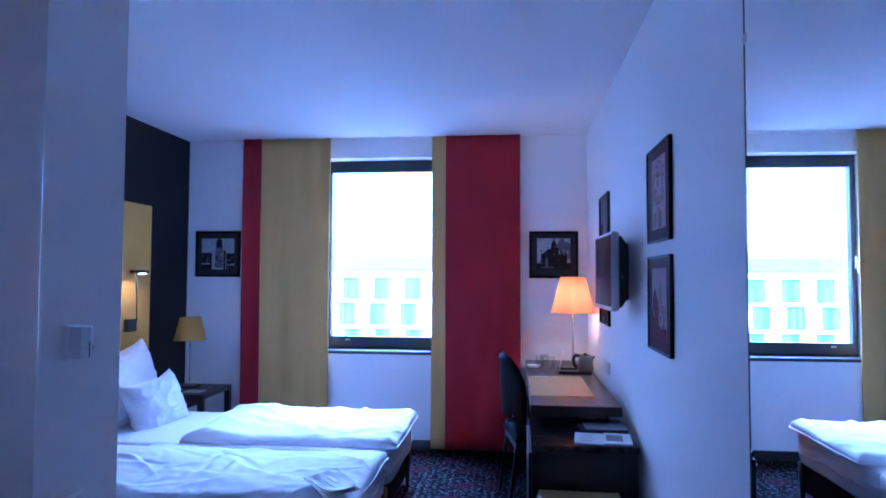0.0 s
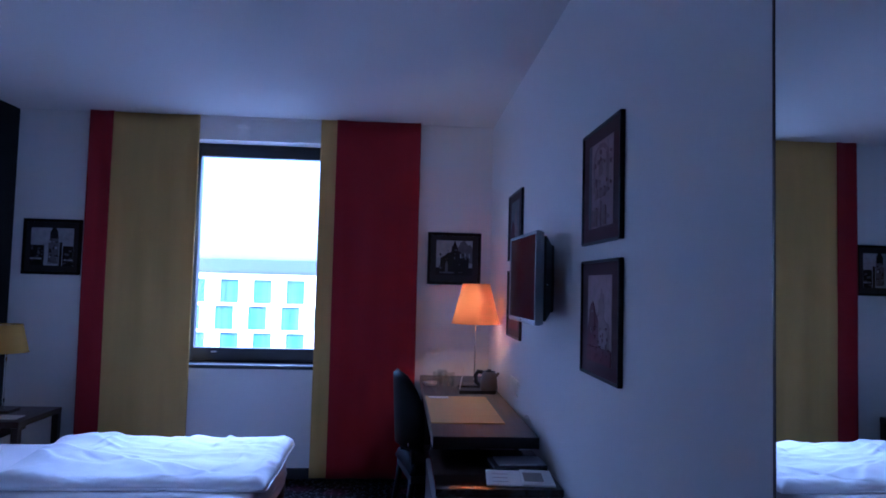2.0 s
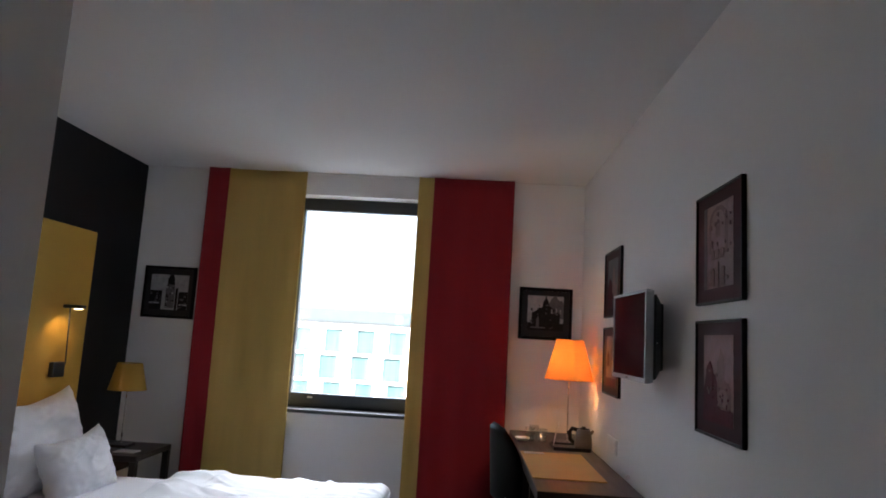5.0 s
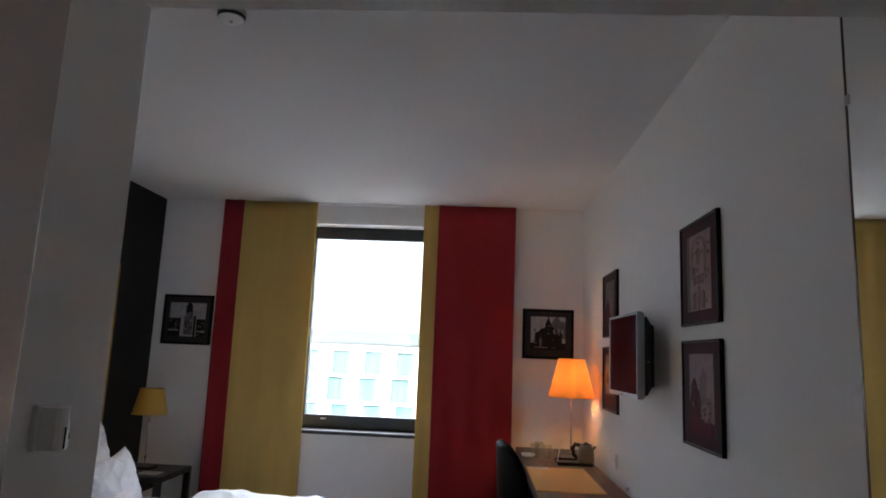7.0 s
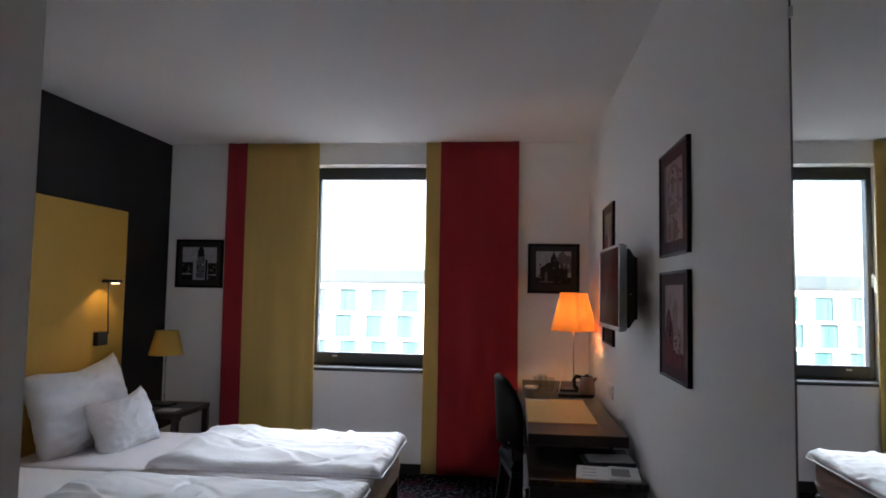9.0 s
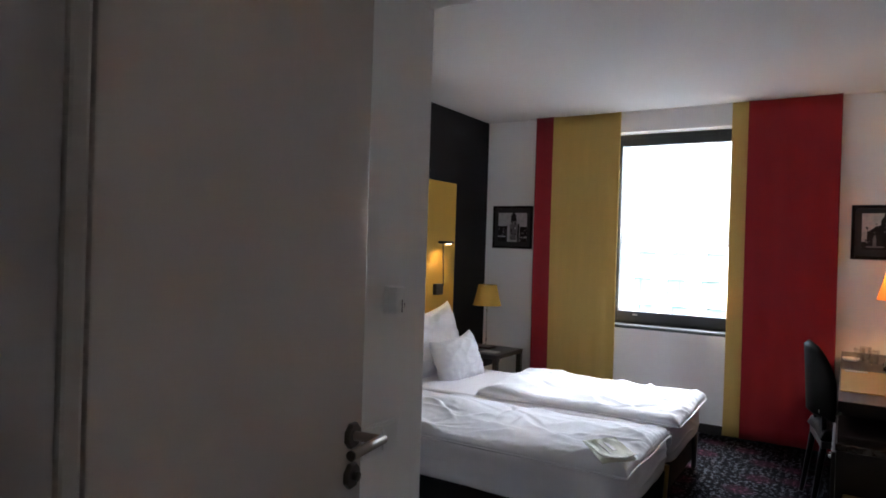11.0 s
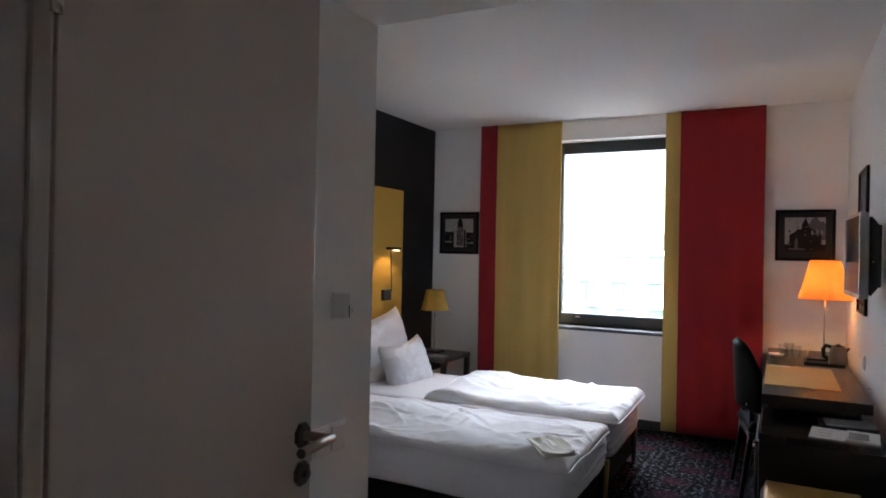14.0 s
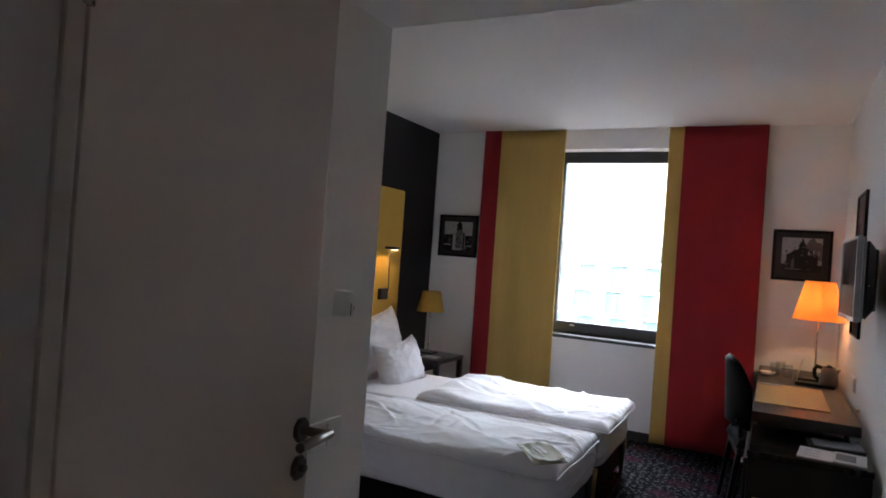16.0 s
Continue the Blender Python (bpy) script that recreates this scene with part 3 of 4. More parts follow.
# ---- desk group along the right wall ----
desk = thing("desk", (0.40, 4.76, 0), label="long dark wooden writing desk against the white wall", category="desk")
part("tabletop", box(-0.200, 0.262, -0.95, 0.94, 0.70, 0.75, 0.003), WENGE, desk)
part("side_panel", box(-0.185, 0.25, 0.88, 0.92, 0, 0.70, 0.002), WENGE, desk)
part("back_panel", box(0.235, 0.258, -0.50, 0.88, 0.25, 0.70, 0.002), WENGE, desk)
part("leg", box(-0.18, -0.14, -0.45, -0.41, 0, 0.70, 0.002), WENGE, desk)

cab = thing("cabinet", (0.435, 3.72, 0), label="low dark wooden minibar cabinet under the desk's end", category="cabinet")
part("body", box(-0.235, 0.235, -0.285, 0.30, 0.04, 0.615, 0.002), WENGE, cab)
part("top", box(-0.24, 0.24, -0.29, 0.30, 0.616, 0.645, 0.003), POLISHED, cab, "polished dark top board")
part("door", box(-0.252, -0.2365, -0.275, 0.29, 0.05, 0.605, 0.003), WENGE, cab)
part("handle", box(-0.262, -0.2525, -0.26, -0.20, 0.575, 0.585, 0.002), STEEL, cab, "small bright handle")
part("plinth", box(-0.22, 0.235, -0.27, 0.29, 0, 0.039), WENGE, cab)

bench = thing("luggage_bench", (0.435, 3.27, 0), label="low dark luggage bench with a mustard leather cushion", category="bench")
part("body", box(-0.225, 0.235, -0.115, 0.162, 0.03, 0.410, 0.004), WENGE, bench)
part("cushion", soft_slab(-0.222, 0.16, -0.113, 0.158, 0.411, 0.448, 0.014, 0.002, 5.5, 30, 26), LEATHER, bench, "padded mustard leather cushion", True)

blot = part("desk_pad", box(0.206, 0.555, 4.07, 4.80, 0.75, 0.755, 0.002), LEATHER)
tagged(blot, "mustard leather desk pad lying on the dark desk", "desk pad")
card = part("card", box(0.225, 0.335, 4.72, 4.775, 0.755, 0.758), PAPER)
tagged(card, "small white printed card on the desk pad", "card")

mag = thing("magazine", (0.535, 3.56, 0.645), -6, "open pale magazine with a small printed photo", "magazine")
mg = box(-0.135, 0.0, -0.10, 0.10, 0, 0.006, 0.002)
box(0.0, 0.125, -0.097, 0.102, 0, 0.011, 0.004, mg)
part("cover", mg, PAPER, mag)
part("photo", box(0.01, 0.085, -0.06, 0.055, 0.011, 0.0122), INK, mag, "printed grey photo")
for k in range(3):
    part("text_line", box(-0.11, -0.05, -0.06 + 0.05 * k, -0.056 + 0.05 * k, 0.006, 0.0068), INK, mag)
fold = thing("folder", (0.56, 3.77, 0.645), 4, "flat grey hotel folder lying on a dark tray board", "folder")
part("board", box(-0.115, 0.11, -0.075, 0.075, 0, 0.014, 0.003), BLACKPLASTIC, fold, "dark tray board")
part("sheet", box(-0.095, 0.105, -0.070, 0.060, 0.0142, 0.021, 0.002), SILVER, fold, "pale grey folded cover")
clip = part("cable_clip", box(0.672, 0.692, 4.20, 4.225, 0.75, 0.766, 0.003), WHITEPLASTIC)
tagged(clip, "small white cable clip at the desk's back edge", "cable clip")

tray = thing("tray", (0.50, 5.05, 0.75), 0, "dark serving tray on the desk", "tray")
tb = box(-0.080, 0.13, -0.13, 0.06, 0, 0.008, 0.002)
part("bottom", tb, BLACKPLASTIC, tray)
for x0, x1, y0, y1 in ((-0.08, 0.13, -0.135, -0.13), (-0.08, 0.13, 0.06, 0.065), (-0.085, -0.08, -0.13, 0.06), (0.13, 0.135, -0.13, 0.06)):
    part("rim", box(x0, x1, y0, y1, 0, 0.02, 0.001), BLACKPLASTIC, tray)

kettle = thing("kettle", (0.602, 5.0, 0.758), -12, "small steel electric kettle with black handle on the tray", "kettle")
part("body", lathe([(0.0, 0.0), (0.052, 0.0), (0.054, 0.02), (0.049, 0.075), (0.040, 0.112), (0.0, 0.118)]), KETTLESTEEL, kettle, "rounded smoky steel body", True)
part("lid", lathe([(0.0, 0.130), (0.012, 0.130), (0.014, 0.122), (0.038, 0.118), (0.0, 0.112)], 24), BLACKPLASTIC, kettle, "", True)
part("handle", tube([(-0.036, 0, 0.108), (-0.068, 0, 0.115), (-0.082, 0, 0.092), (-0.078, 0, 0.05), (-0.048, 0, 0.026)], 0.013, 8), BLACKPLASTIC, kettle, "black curved handle", True)
part("spout", tube([(0.040, 0, 0.09), (0.060, 0, 0.110)], 0.012, 8, r_end=0.007), KETTLESTEEL, kettle, "", True)

def tumbler(x, y):
    bm = lathe([(0.0, 0.004), (0.026, 0.004), (0.033, 0.092), (0.031, 0.092), (0.0245, 0.008), (0.0, 0.008)], 28)
    ob = part("drinking_glass", bm, TUMBLER, None, "", True)
    ob.location = (x, y, 0.747)
    tagged(ob, "clear empty drinking glass standing on the desk", "glass", "drinking glasses on the desk")

tumbler(0.30, 5.22)
tumbler(0.375, 5.18)
tumbler(0.335, 5.32)
saucer = part("ashtray", lathe([(0.0, 0.0), (0.035, 0.0), (0.05, 0.02), (0.046, 0.02), (0.033, 0.006), (0.0, 0.006)], 28), WHITEPLASTIC, None, "", True)
saucer.location = (0.255, 5.24, 0.75)
tagged(saucer, "small pale dish standing on the dark desk", "dish")
stand = part("stirring_stick", tube([(0.425, 5.02, 0.764), (0.437, 5.02, 0.83), (0.452, 5.02, 0.89), (0.458, 5.02, 0.905)], 0.0035, 8), WHITEPLASTIC, None, "", True)
tagged(stand, "slim pale stirring stick leaning on the tray", "stirring stick")

# ---- chair ----
def chair(at, rz):
    b = thing("desk_chair", at, rz, "black leather desk chair with a rounded back, pushed in", "chair")
    part("seat", soft_slab(-0.25, 0.22, -0.22, 0.22, 0.405, 0.465, 0.05, 0.006, 2.2, 24, 24), BLACKLEATHER, b, "padded black seat", True)
    part("seat_frame", box(-0.24, 0.20, -0.205, 0.205, 0.365, 0.404, 0.006), WENGE, b)
    bm = bmesh.new()
    ny, nz = 22, 18
    for s in (0, 1):
        g = []
        for k in range(nz + 1):
            v = k / nz
            z = 0.515 + 0.415 * v
            half = 0.215 + 0.015 * math.sin(v * 2.4)
            if v > 0.35:
                half *= math.sqrt(max(0.0, 1 - ((v - 0.35) / 0.66) ** 2.6))
            row = []
            for i in range(ny + 1):
                u = 2 * i / ny - 1
                y = u * half
                th = 0.026 * math.sqrt(max(0, 1 - abs(u) ** 4)) * (1 if 0 < k < nz else 0)
                x = -0.262 - 0.022 * v + 0.085 * (y / 0.215) ** 2 + (th if s else -th)
                row.append(bm.verts.new((x, y, z)))
            g.append(row)
        for k in range(nz):
            for i in range(ny):
                bm.faces.new((g[k][i], g[k][i + 1], g[k + 1][i + 1], g[k + 1][i]))
    bmesh.ops.remove_doubles(bm, verts=bm.verts[:], dist=0.0008)
    part("backrest", bm, BLACKLEATHER, b, "curved black leather backrest", True)
    for sy in (-0.15, 0.15):
        part("back_post", tube([(-0.215, sy, 0.39), (-0.220, sy, 0.50), (-0.222, sy, 0.63)], 0.014, 8), WENGE, b, "", True)
        part("bolt", lathe([(0.009, 0.0), (0.009, 0.004), (0.0, 0.006)], 12), STEEL, b, "small bright bolt").matrix_local = pose(-0.245, sy, 0.555, 0, -90, 0)
    for sx, sy, dx in ((-0.22, -0.18, -0.055), (-0.22, 0.18, -0.055), (0.18, -0.18, 0.03), (0.18, 0.18, 0.03)):
        part("leg", tube([(sx, sy, 0.40), (sx + dx, sy * 1.05, 0.0)], 0.019, 8, r_end=0.012), FRAMEBLACK, b, "", True)
    return b

chair((0.325, 4.66, 0), 10)

# ---- television ----
tv = thing("television", (0.560, 3.765, 1.435), 1.6, "small flat television with silver rim on a wall arm, off", "television")
rim = box(0, 0.024, -0.258, 0.258, 0.175, 0.187, 0.004)
box(0, 0.024, -0.258, 0.258, -0.187, -0.168, 0.004, rim)
box(0, 0.024, -0.258, -0.246, -0.168, 0.175, 0.004, rim)
box(0, 0.024, 0.246, 0.258, -0.168, 0.175, 0.004, rim)
part("rim", rim, SILVER, tv, "silver plastic rim")
part("screen", box(0.004, 0.023, -0.246, 0.246, -0.168, 0.175), SCREEN, tv, "dark reflective screen")
part("frame_back", box(0.0242, 0.036, -0.255, 0.255, -0.184, 0.184, 0.007), SILVER, tv, "silver back edge")
shell = box(0.0362, 0.090, -0.244, 0.244, -0.172, 0.168, 0.012)
for v in shell.verts:
    if v.co.x > 0.065:
        v.co.y, v.co.z = v.co.y * 0.86, v.co.z * 0.80
part("back_shell", shell, BLACKPLASTIC, tv, "tapered black plastic back")
part("wall_arm", box(0.090, 0.132, 0.120, 0.180, -0.03, 0.03, 0.004), BLACKPLASTIC, tv, "black wall bracket")
part("badge", box(-0.001, 0.0, -0.02, 0.02, -0.181, -0.174), DARKSTEEL, tv)
part("standby_light", box(0.050, 0.056, -0.2455, -0.2435, -0.03, -0.024), WHITEPLASTIC, tv)

# ---- pictures ----
def picture(at, rz, w, h, bar, mount, photo, shapes, label, group, photo_mat, grain=()):
    """Framed print: local x runs along the wall, it faces local -y. Shapes: tone, outline in shares of the photo."""
    b = thing("picture", at, rz, label, "picture", group)
    fr = box(-w / 2, -w / 2 + bar, -0.017, 0, -h / 2, h / 2, 0.003)
    box(w / 2 - bar, w / 2, -0.017, 0, -h / 2, h / 2, 0.003, fr)
    box(-w / 2 + bar, w / 2 - bar, -0.017, 0, h / 2 - bar, h / 2, 0.003, fr)
    box(-w / 2 + bar, w / 2 - bar, -0.017, 0, -h / 2, -h / 2 + bar, 0.003, fr)
    part("frame", fr, FRAMEBLACK, b, "narrow black frame")
    part("mount", box(-w / 2 + bar, w / 2 - bar, -0.010, -0.002, -h / 2 + bar, h / 2 - bar), mount, b, "dark mount board")
    pw, ph, ox, oz = photo
    ph_ = part("photo", box(ox - pw / 2, ox + pw / 2, -0.0115, -0.010, oz - ph / 2, oz + ph / 2), photo_mat, b, "old town photograph")
    for k, (tone, outline) in enumerate(shapes):
        y = -0.0118 - 0.0004 * k
        part("motif", plate([(ox + (u - 0.5) * pw, oz + (v - 0.5) * ph) for u, v in outline], y, -0.0114), PHOTO[tone], ph_)
    for k, (tone, n, u0, u1, v0, v1, seed) in enumerate(grain):
        r = random.Random(seed)
        y = -0.0118 - 0.0004 * (len(shapes) + k)
        bm = bmesh.new()
        for _ in range(n):
            u, v, su, sv = r.uniform(u0, u1), r.uniform(v0, v1), r.uniform(0.008, 0.03), r.uniform(0.008, 0.035)
            plate([(ox + (a - 0.5) * pw, oz + (c - 0.5) * ph) for a, c in ((u - su, v - sv * 0.6), (u + su * 0.7, v - sv), (u + su, v + sv * 0.8), (u - su * 0.8, v + sv))], y, -0.0114, bm)
        tagged(part("speckle", bm, PHOTO[tone], ph_), kind="stuff")
    return b

def rect(u0, u1, v0, v1):
    return [(u0, v0), (u1, v0), (u1, v1), (u0, v1)]

def rough(u0, u1, v0, v1, n, seed):
    """Uneven silhouette: flat foot, jagged top."""
    r = random.Random(seed)
    return [(u0, v0), (u1, v0)] + [(u1 + (u0 - u1) * k / n, v0 + (v1 - v0) * (0.55 + 0.45 * math.sin(math.pi * (k + 0.5) / (n + 1)) + 0.16 * (r.random() - 0.5))) for k in range(n + 1)]

def arch(u0, u1, v0, v1, n=9):
    c, rr = (u0 + u1) / 2, (u1 - u0) / 2
    return [(u0, v0), (u1, v0)] + [(c + rr * math.cos(math.pi * k / n), v1 - rr * 0.6 + rr * 0.6 * math.sin(math.pi * k / n)) for k in range(n + 1)]

picture((-2.412, FAR, 1.595), 0, 0.402, 0.392, 0.022, MATBLACK, (0.29, 0.265, 0.0, 0.0),
        [(2, rect(0.0, 0.32, 0.0, 0.54)), (2, rect(0.76, 1.0, 0.0, 0.52)), (0, rect(0.0, 0.27, 0.16, 0.20)), (0, rect(0.80, 1.0, 0.13, 0.17)),
         (1, rough(0.42, 0.66, 0.05, 1.0, 9, 3)), (2, rough(0.45, 0.63, 0.72, 1.0, 7, 5)), (1, rect(0.47, 0.60, 0.1, 0.5)), (2, rect(0.68, 0.74, 0.0, 0.62))],
        "square black-framed black and white photograph on the white wall", "framed prints on the window wall", PHOTO[0],
        [(2, 18, 0.44, 0.64, 0.1, 0.9, 31), (0, 8, 0.45, 0.63, 0.05, 0.85, 32), (1, 12, 0.03, 0.30, 0.03, 0.5, 33), (1, 10, 0.78, 0.97, 0.03, 0.48, 34)])
picture((0.430, FAR, 1.592), 0, 0.392, 0.382, 0.024, MATBLACK, (0.265, 0.255, 0.0, 0.005),
        [(1, rough(0.55, 1.0, 0.35, 0.98, 8, 2)), (2, rough(0.12, 0.9, 0.18, 0.72, 12, 7)), (2, rough(0.42, 0.6, 0.3, 0.98, 6, 9)), (2, rect(0.0, 1.0, 0.0, 0.22)),
         (1, rough(0.25, 0.33, 0.1, 0.4, 4, 1)), (0, rect(0.66, 0.69, 0.5, 0.62)), (0, rect(0.78, 0.81, 0.52, 0.64)), (0, rect(0.90, 0.93, 0.5, 0.62)), (1, rect(0.1, 0.5, 0.06, 0.10))],
        "black-framed old townscape photograph on the white wall", "framed prints on the window wall", PHOTO[0],
        [(2, 16, 0.08, 0.95, 0.2, 0.66, 41), (1, 14, 0.1, 0.95, 0.06, 0.75, 42), (1, 12, 0.5, 0.95, 0.3, 0.75, 43)])
FACADE_SHAPES = [(5, arch(0.18, 0.84, 0.42, 0.97)), (3, arch(0.26, 0.74, 0.45, 0.92)), (5, arch(0.42, 0.58, 0.60, 0.80)), (1, rect(0.0, 0.1, 0.0, 1.0)), (5, arch(0.28, 0.38, 0.34, 0.46)), (5, arch(0.44, 0.54, 0.34, 0.46)),
                 (5, arch(0.60, 0.70, 0.34, 0.46)), (5, arch(0.26, 0.38, 0.02, 0.24)), (5, arch(0.62, 0.74, 0.02, 0.24)), (3, rect(0.44, 0.54, 0.0, 0.3))]
TOWER_SHAPES = [(4, rough(0.0, 0.55, 0.0, 0.62, 9, 4)), (5, rough(0.48, 0.72, 0.3, 0.84, 6, 8)), (5, rough(0.60, 0.92, 0.18, 0.50, 6, 2)), (3, rough(0.5, 0.84, 0.2, 0.40, 7, 6)), (4, rect(0.0, 1.0, 0.0, 0.17)), (4, rough(0.1, 0.34, 0.4, 0.68, 5, 11))]
GW = "framed prints on the long white wall"
picture((RIGHT, 3.074, 1.742), -90, 0.406, 0.39, 0.009, MATDARK, (0.25, 0.285, 0.0, 0.0), FACADE_SHAPES, "black-framed print of an ornate arched facade above another print", GW, PHOTO[3],
        [(5, 12, 0.12, 0.95, 0.05, 0.95, 51), (3, 14, 0.2, 0.85, 0.05, 0.9, 52)])
picture((RIGHT, 3.074, 1.300), -90, 0.406, 0.385, 0.009, MATDARK, (0.25, 0.285, 0.0, 0.0), TOWER_SHAPES, "black-framed reddish print of old towers below another print", GW, PHOTO[3],
        [(5, 10, 0.1, 0.9, 0.1, 0.6, 62), (4, 20, 0.05, 0.95, 0.03, 0.4, 61)])
picture((RIGHT, 4.680, 1.745), -90, 0.418, 0.39, 0.009, MATDARK, (0.25, 0.285, 0.0, 0.0), TOWER_SHAPES[:3], "black-framed print hanging beside the television, upper one", GW, PHOTO[1])
picture((RIGHT, 4.680, 1.300), -90, 0.418, 0.385, 0.009, MATDARK, (0.25, 0.285, 0.0, 0.0), TOWER_SHAPES[2:], "black-framed print lit orange beside the desk lamp", GW, PHOTO[5])

def wall_plate(name, at, rz, w, h, label, category, bits):
    b = thing(name, at, rz, label, category)
    part("plate", box(-w / 2, w / 2, -0.010, 0, -h / 2, h / 2, 0.003), WHITEPLASTIC, b)
    for x0, x1, z0, z1, m in bits:
        part("insert", box(x0, x1, -0.0145, -0.010, z0, z1, 0.002), m, b)
    return b

wall_plate("socket", (RIGHT, 4.63, 0.845), -90, 0.222, 0.082, "white triple wall socket plate above the desk", "socket", [(c - 0.031, c + 0.031, -0.031, 0.031, WHITEPLASTIC) for c in (-0.07, 0.0, 0.07)])

# ---- mirror beside the passage ----
mir = thing("wall_mirror", (0.699, 2.084, 0), 0.45, "tall frameless wall mirror beside the entrance passage", "mirror")
part("backing", box(-0.003, 0.0, -0.72, 0.0, 0.02, 2.06), DARKSTEEL, mir, "dark thin edge")
part("upper_glass", box(-0.007, -0.0035, -0.200, -0.003, 2.0615, 2.38), MIRROR, mir, "silvered glass above the passage ceiling line")
part("upper_backing", box(-0.003, 0.0, -0.200, 0.0, 2.0615, 2.38), DARKSTEEL, mir)
part("edge", box(-0.0085, -0.0005, -0.0028, 0.0035, 0.02, 2.38, 0.001), DARKSTEEL, mir, "dark thin edge strip")
part("glass", box(-0.007, -0.0035, -0.717, -0.003, 0.02, 2.0615), MIRROR, mir, "silvered glass")
for z in (2.0,):
    part("clip", box(-0.010, -0.001, -0.012, 0.004, z - 0.012, z + 0.012, 0.002), STEEL, mir, "small bright clip")

# ---- passage: open door, card switch, light switch ----
door = thing("door_1", (-0.513, 0.719, 0), 8, "plain grey lacquered inner door standing open against the wall", "door", kind="structure")
DW = 0.616
dl = part("leaf", box(-0.042, -0.002, 0.001, DW, 0.012, 2.03, 0.003), DOORPAINT, door)
hy, hz = DW - 0.040, 1.032

def rosette(name, z):
    """Round-cornered eight-sided escutcheon."""
    bm = lathe([(0.026, 0.0), (0.026, 0.007), (0.023, 0.010), (0.0, 0.010)], 8)
    part(name, bm, DARKSTEEL, dl).matrix_local = pose(-0.002, hy, z, 0, 90, 0) @ pose(0, 0, 0, 0, 0, 22.5)

rosette("rosette", hz)
lev = tube([(0.004, hy, hz), (0.050, hy, hz), (0.060, hy, hz)], 0.0095, 14)
tube([(0.064, hy + 0.010, hz), (0.065, hy - 0.106, hz)], 0.0095, 14, lev)
part("lever", lev, SMOKESTEEL, dl, "brushed dark steel lever handle", True)
part("lever_tip", lathe([(0.0095, 0.0), (0.0095, 0.003), (0.0, 0.0035)], 14), DARKSTEEL, dl).matrix_local = pose(0.065, hy - 0.106, hz, 90, 0, 0)
rosette("key_rosette", hz - 0.078)
part("key_knob", lathe([(0.009, 0.008), (0.009, 0.020), (0.0, 0.022)], 16), DARKSTEEL, dl).matrix_local = pose(-0.002, hy, hz - 0.078, 0, 90, 0)
for z in (0.25, 1.0, 1.735):
    hg = tube([(-0.002, -0.004, z - 0.045), (-0.002, -0.004, z - 0.002)], 0.0085, 12)
    tube([(-0.002, -0.004, z + 0.002), (-0.002, -0.004, z + 0.045)], 0.0085, 12, hg)
    part("hinge", hg, STEEL, door, "steel hinge barrel in two knuckles", True)
jb = box(-0.10, 0.0, -0.031, -0.005, 0, 2.06, 0.005)
box(-0.10, -0.046, -0.005, 0.006, 0, 2.06, 0.002, jb)
setting("door_frame", jb, DOORFRAME, "cream steel door frame").location = (-0.513, 0.719, 0)
# black strip put in for the shade in the gap between frame and leaf
setting("door_gap", box(-0.044, -0.030, -0.0048, 0.0005, 0.01, 2.05, 0.001), BLACKPLASTIC, "black strip standing for the shaded gap along the door frame").location = (-0.513, 0.719, 0)

cs = thing("card_switch", (HALL, 1.694, 1.26), 90, "white plastic key card switch on the passage wall", "card switch")
part("back_box", box(-0.026, 0.026, -0.012, 0, -0.036, 0.036, 0.003), WHITEPLASTIC, cs)
bow = [(-0.023, -0.0125), (-0.023, -0.040), (-0.018, -0.045), (0.0, -0.046), (0.010, -0.043), (0.018, -0.034), (0.023, -0.022), (0.023, -0.0125)]
hb = bmesh.new()
lo_, hi_ = [[hb.verts.new((x, y, z)) for x, y in bow] for z in (-0.033, 0.033)]
hb.faces.new(lo_)
hb.faces.new(hi_[::-1])
for i in range(len(bow)):
    j = (i + 1) % len(bow)
    hb.faces.new((lo_[i], lo_[j], hi_[j], hi_[i]))
part("housing", hb, WHITEPLASTIC, cs, "bowed white front")
part("slot", box(-0.006, -0.004, -0.0475, -0.0440, -0.031, 0.002), BLACKPLASTIC, cs, "dark card slot")
part("sensor", lathe([(0.008, 0), (0.008, 0.004), (0, 0.005)], 16), DARKSTEEL, cs, "small dark round sensor").matrix_local = pose(0.019, -0.031, -0.014, 90, 0, 56)
wall_plate("light_switch", (HALL, 1.662, 0.900), 90, 0.150, 0.080, "white double light switch on the passage wall", "light switch", [(-0.066, -0.006, -0.032, 0.032, WHITEPLASTIC), (0.006, 0.066, -0.032, 0.032, WHITEPLASTIC)])
sd = thing("smoke_detector", (-1.02, 2.752, CEILING), 0, "round grey-white smoke detector under the room's ceiling", "smoke detector")
part("body", lathe([(0.0, -0.040), (0.030, -0.040), (0.044, -0.030), (0.050, -0.012), (0.050, 0.0), (0.0, 0.0)], 32), WHITEPLASTIC, sd, "", True)
part("vent_ring", lathe([(0.045, -0.030), (0.0475, -0.026), (0.0495, -0.018), (0.0465, -0.022)], 32), BLACKPLASTIC, sd, "dark vent slots")
part("indicator", lathe([(0.0, -0.046), (0.006, -0.044), (0.008, -0.039), (0.0, -0.039)], 14), STEEL, sd, "small bright tip", True)

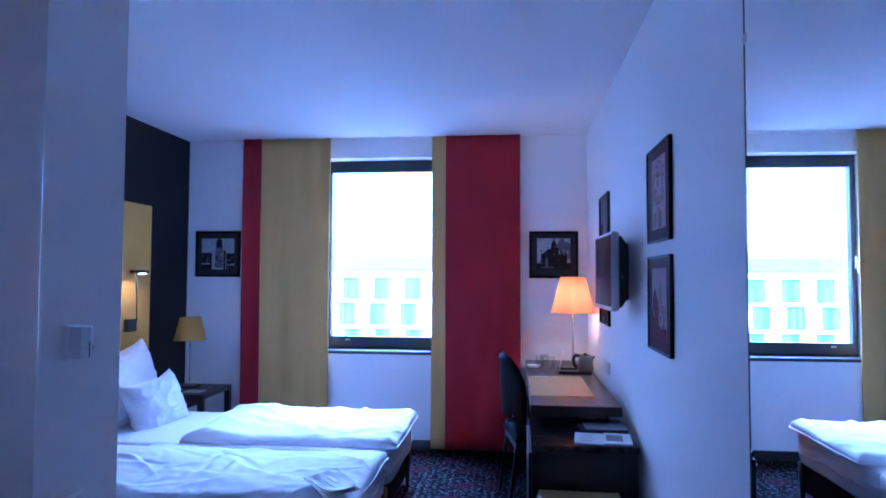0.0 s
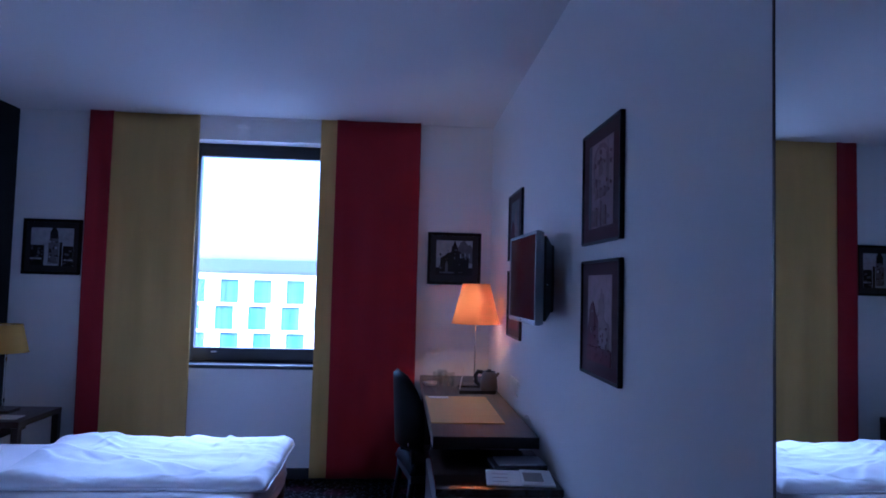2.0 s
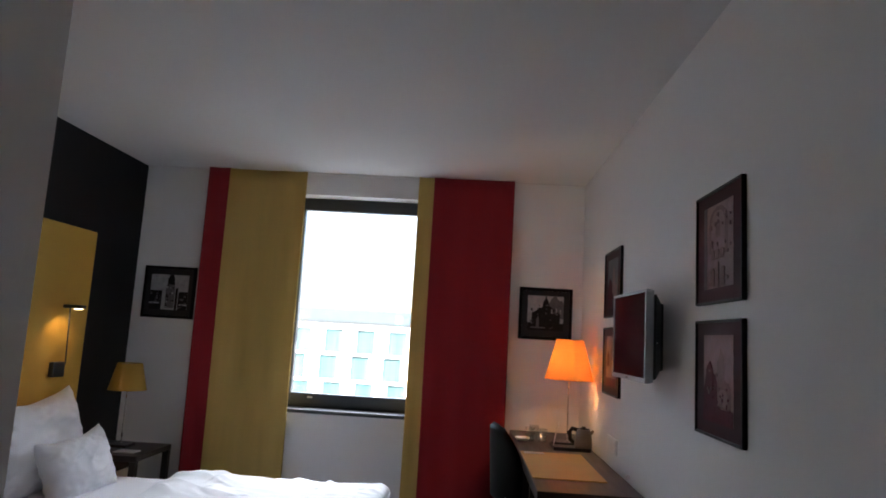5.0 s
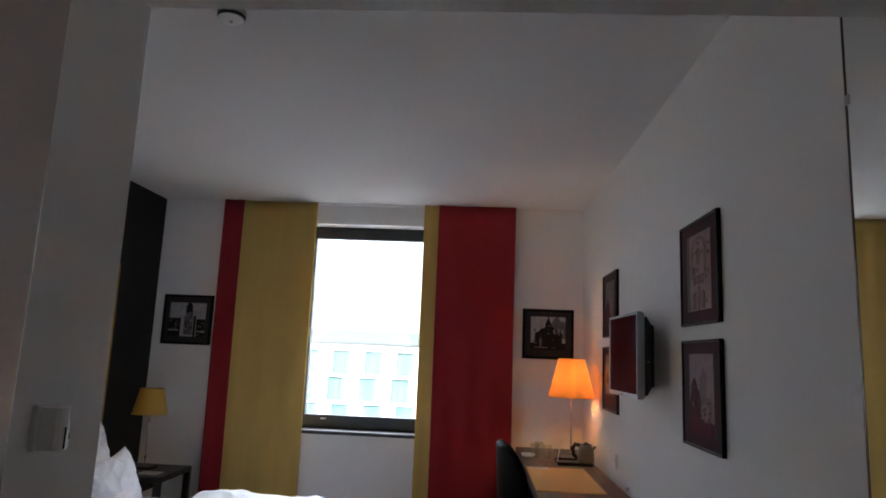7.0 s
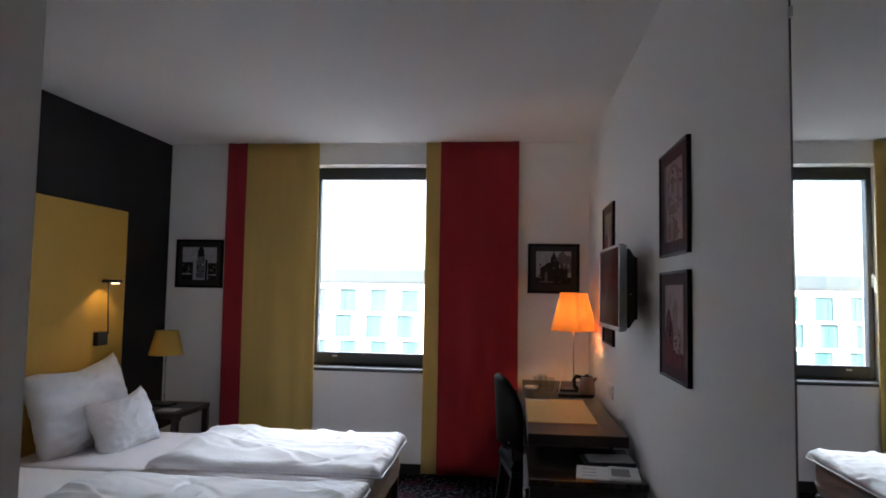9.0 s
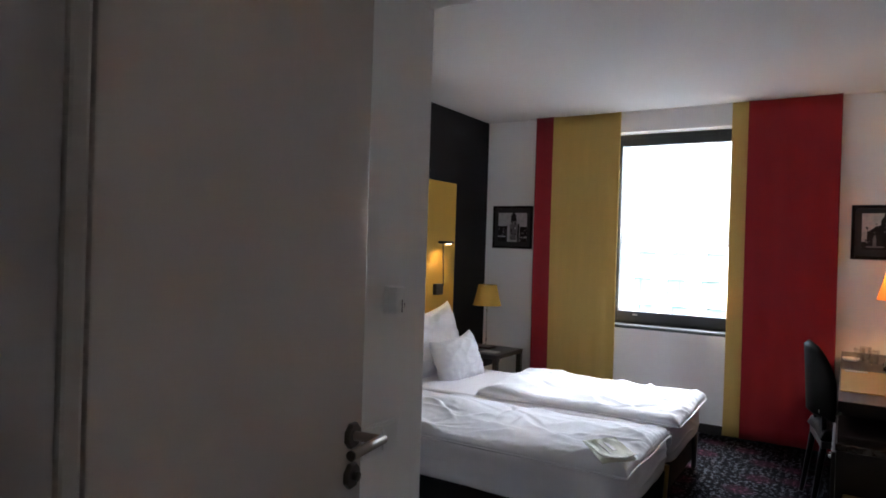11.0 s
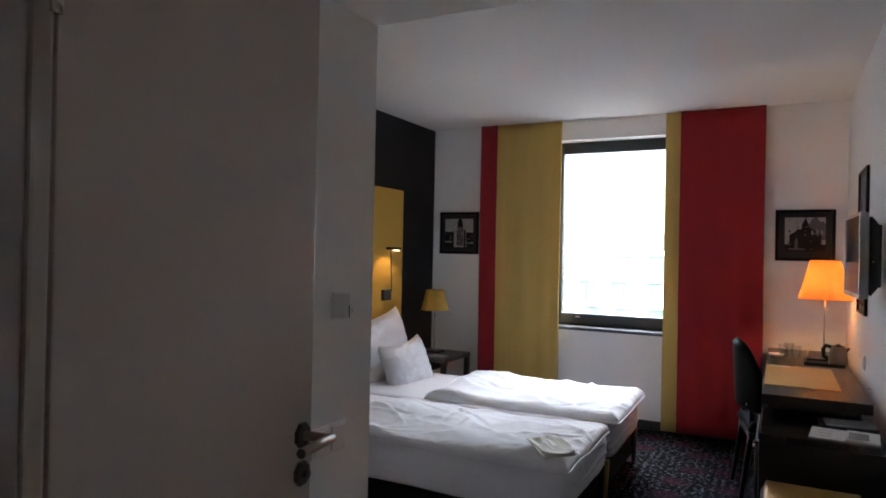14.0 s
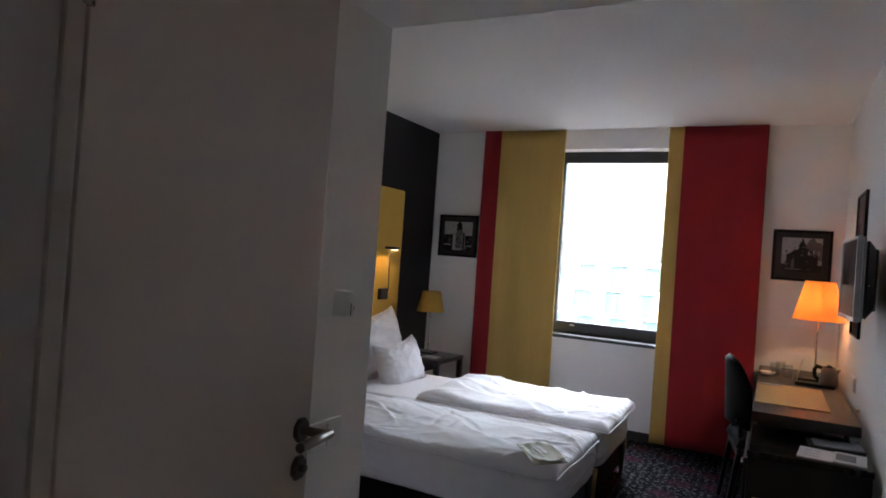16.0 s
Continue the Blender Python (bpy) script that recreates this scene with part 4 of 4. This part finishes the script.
# leaflet on the near bed
lf = thing("leaflet", (-0.650, 3.135, 0.5), 0, "folded olive printed leaflet lying on the white duvet", "leaflet")
under = np.array([tuple(v.co) for v in near_duvet.data.vertices if v.co.z > 0.49 and (v.co.x + 0.650) ** 2 + (v.co.y - 3.135) ** 2 < 0.0064])
slope = np.linalg.lstsq(np.c_[under[:, :2] - (-0.650, 3.135), np.ones(len(under))], under[:, 2], rcond=None)[0]
over = float((under[:, 2] - (under[:, 0] + 0.650) * slope[0] - (under[:, 1] - 3.135) * slope[1]).max())
lean = Vector((0, 0, 1)).rotation_difference(Vector((-slope[0], -slope[1], 1)).normalized()).to_matrix().to_4x4()
lf.matrix_world = Matrix.Translation((-0.650, 3.135, over + 0.001)) @ lean @ pose(0, 0, 0, 0, 0, -48)
def sheet(w, h, lift, seed):
    """Thin bent card with two faces and an uneven lift."""
    bm = bmesh.new()
    n = 12
    g = []
    for s in (0, 1):
        g.append([[bm.verts.new((w * (i / n - 0.5), h * (j / n - 0.5), 0.0012 * s + lift * (0.35 + noise.noise((i * 0.22, j * 0.3, seed))) * ((i / n - 0.5) ** 2 + (j / n - 0.5) ** 2) * 2)) for j in range(n + 1)] for i in range(n + 1)])
    for i in range(n):
        for j in range(n):
            bm.faces.new((g[1][i][j], g[1][i + 1][j], g[1][i + 1][j + 1], g[1][i][j + 1]))
            bm.faces.new((g[0][i][j], g[0][i][j + 1], g[0][i + 1][j + 1], g[0][i + 1][j]))
    for i in range(n):
        for a, b in (((i, 0), (i + 1, 0)), ((i + 1, n), (i, n)), ((0, i + 1), (0, i)), ((n, i), (n, i + 1))):
            bm.faces.new((g[0][a[0]][a[1]], g[0][b[0]][b[1]], g[1][b[0]][b[1]], g[1][a[0]][a[1]]))
    return bm

part("cover", sheet(0.225, 0.16, 0.008, 1.7), GREENPRINT, lf)
flap = part("flap", sheet(0.20, 0.14, 0.018, 6.1), GREENPRINT, lf, "lifted creased olive flap")
flap.matrix_local = pose(0.004, 0.006, 0.006, 2, -1.5, 5)
part("title_bar", box(-0.075, 0.02, 0.0, 0.018, 0.0022, 0.0032), PAPER, flap)
part("text_line", box(-0.075, 0.05, -0.025, -0.019, 0.0022, 0.0032), PAPER, flap)

# ---- outside ----
tagged(part("ground", box(-600, 600, 8, 1500, -16.2, -16), ASPHALT), "grey street ground far below the window", kind="structure")
hotel = thing("opposite_building", (0, 78, -16), 0, "white modern building with rows of teal windows opposite", "building")
part("wall", box(-60, 45, 0.35, 16, 0, 18.1), FACADE, hotel, "white rendered wall")
part("roof", box(-58, 43, 7, 15, 18.1, 20.1, 0.1), ROOFGREY, hotel, "set-back pale roof storey")
part("roof_rail", box(-60, 45, 0.20, 0.32, 18.25, 18.42), RAILING, hotel, "thin grey roof rail")
for k in range(9):
    part("penthouse_window", box(-9.6 + 1.5 * k, -8.5 + 1.5 * k, 6.93, 6.998, 18.3, 19.75), MULLION if k % 3 == 1 else FACADEGLASS, hotel)
STEP, STOREY = 3.78, 3.08
PIECES = {"pier": (2.08, STEP, 0.0, 0.35, FACADE), "window": (0.0, 2.08, 0.25, 0.34, FACADEGLASS), "blind": (0.08, 0.48, 0.22, 0.248, FACADECURTAIN), "mullion": (0.0, 0.07, 0.19, 0.215, MULLION)}
stock = {}
for r in range(6):
    z1 = 17.45 - STOREY * r
    part("band", box(-60, 45, 0.0, 0.35, z1 + 0.02, z1 + 0.36), FACADE, hotel)
    shift = (0.0, -0.5, 0.15, -0.3, 0.2, 0.0)[r]
    for c in range(-13, 11):
        pick = (c * 7 + r * 5 + c * r) % 6
        for kind, across in (("pier", 0.0), ("window", 0.0), ("blind", (0.0, 1.5, 0.1, 1.45, 0.05, 0.9)[pick]), ("blind", (0.75, 0.9, 0.6, 0.05, 1.5, 0.2)[pick]), ("mullion", (0.55, 1.35, 0.4, 0.95, 1.5, 0.7)[pick])):
            if kind not in stock:
                w0, w1, y0, y1, m = PIECES[kind]
                ob = part(kind, box(w0, w1, y0, y1, -2.74, 0), m, hotel)
                stock[kind] = ob.data
            else:
                ob = new(kind, stock[kind])
                ob.parent = hotel
            ob.location = (c * STEP + 1.95 + shift + across, 0, z1)
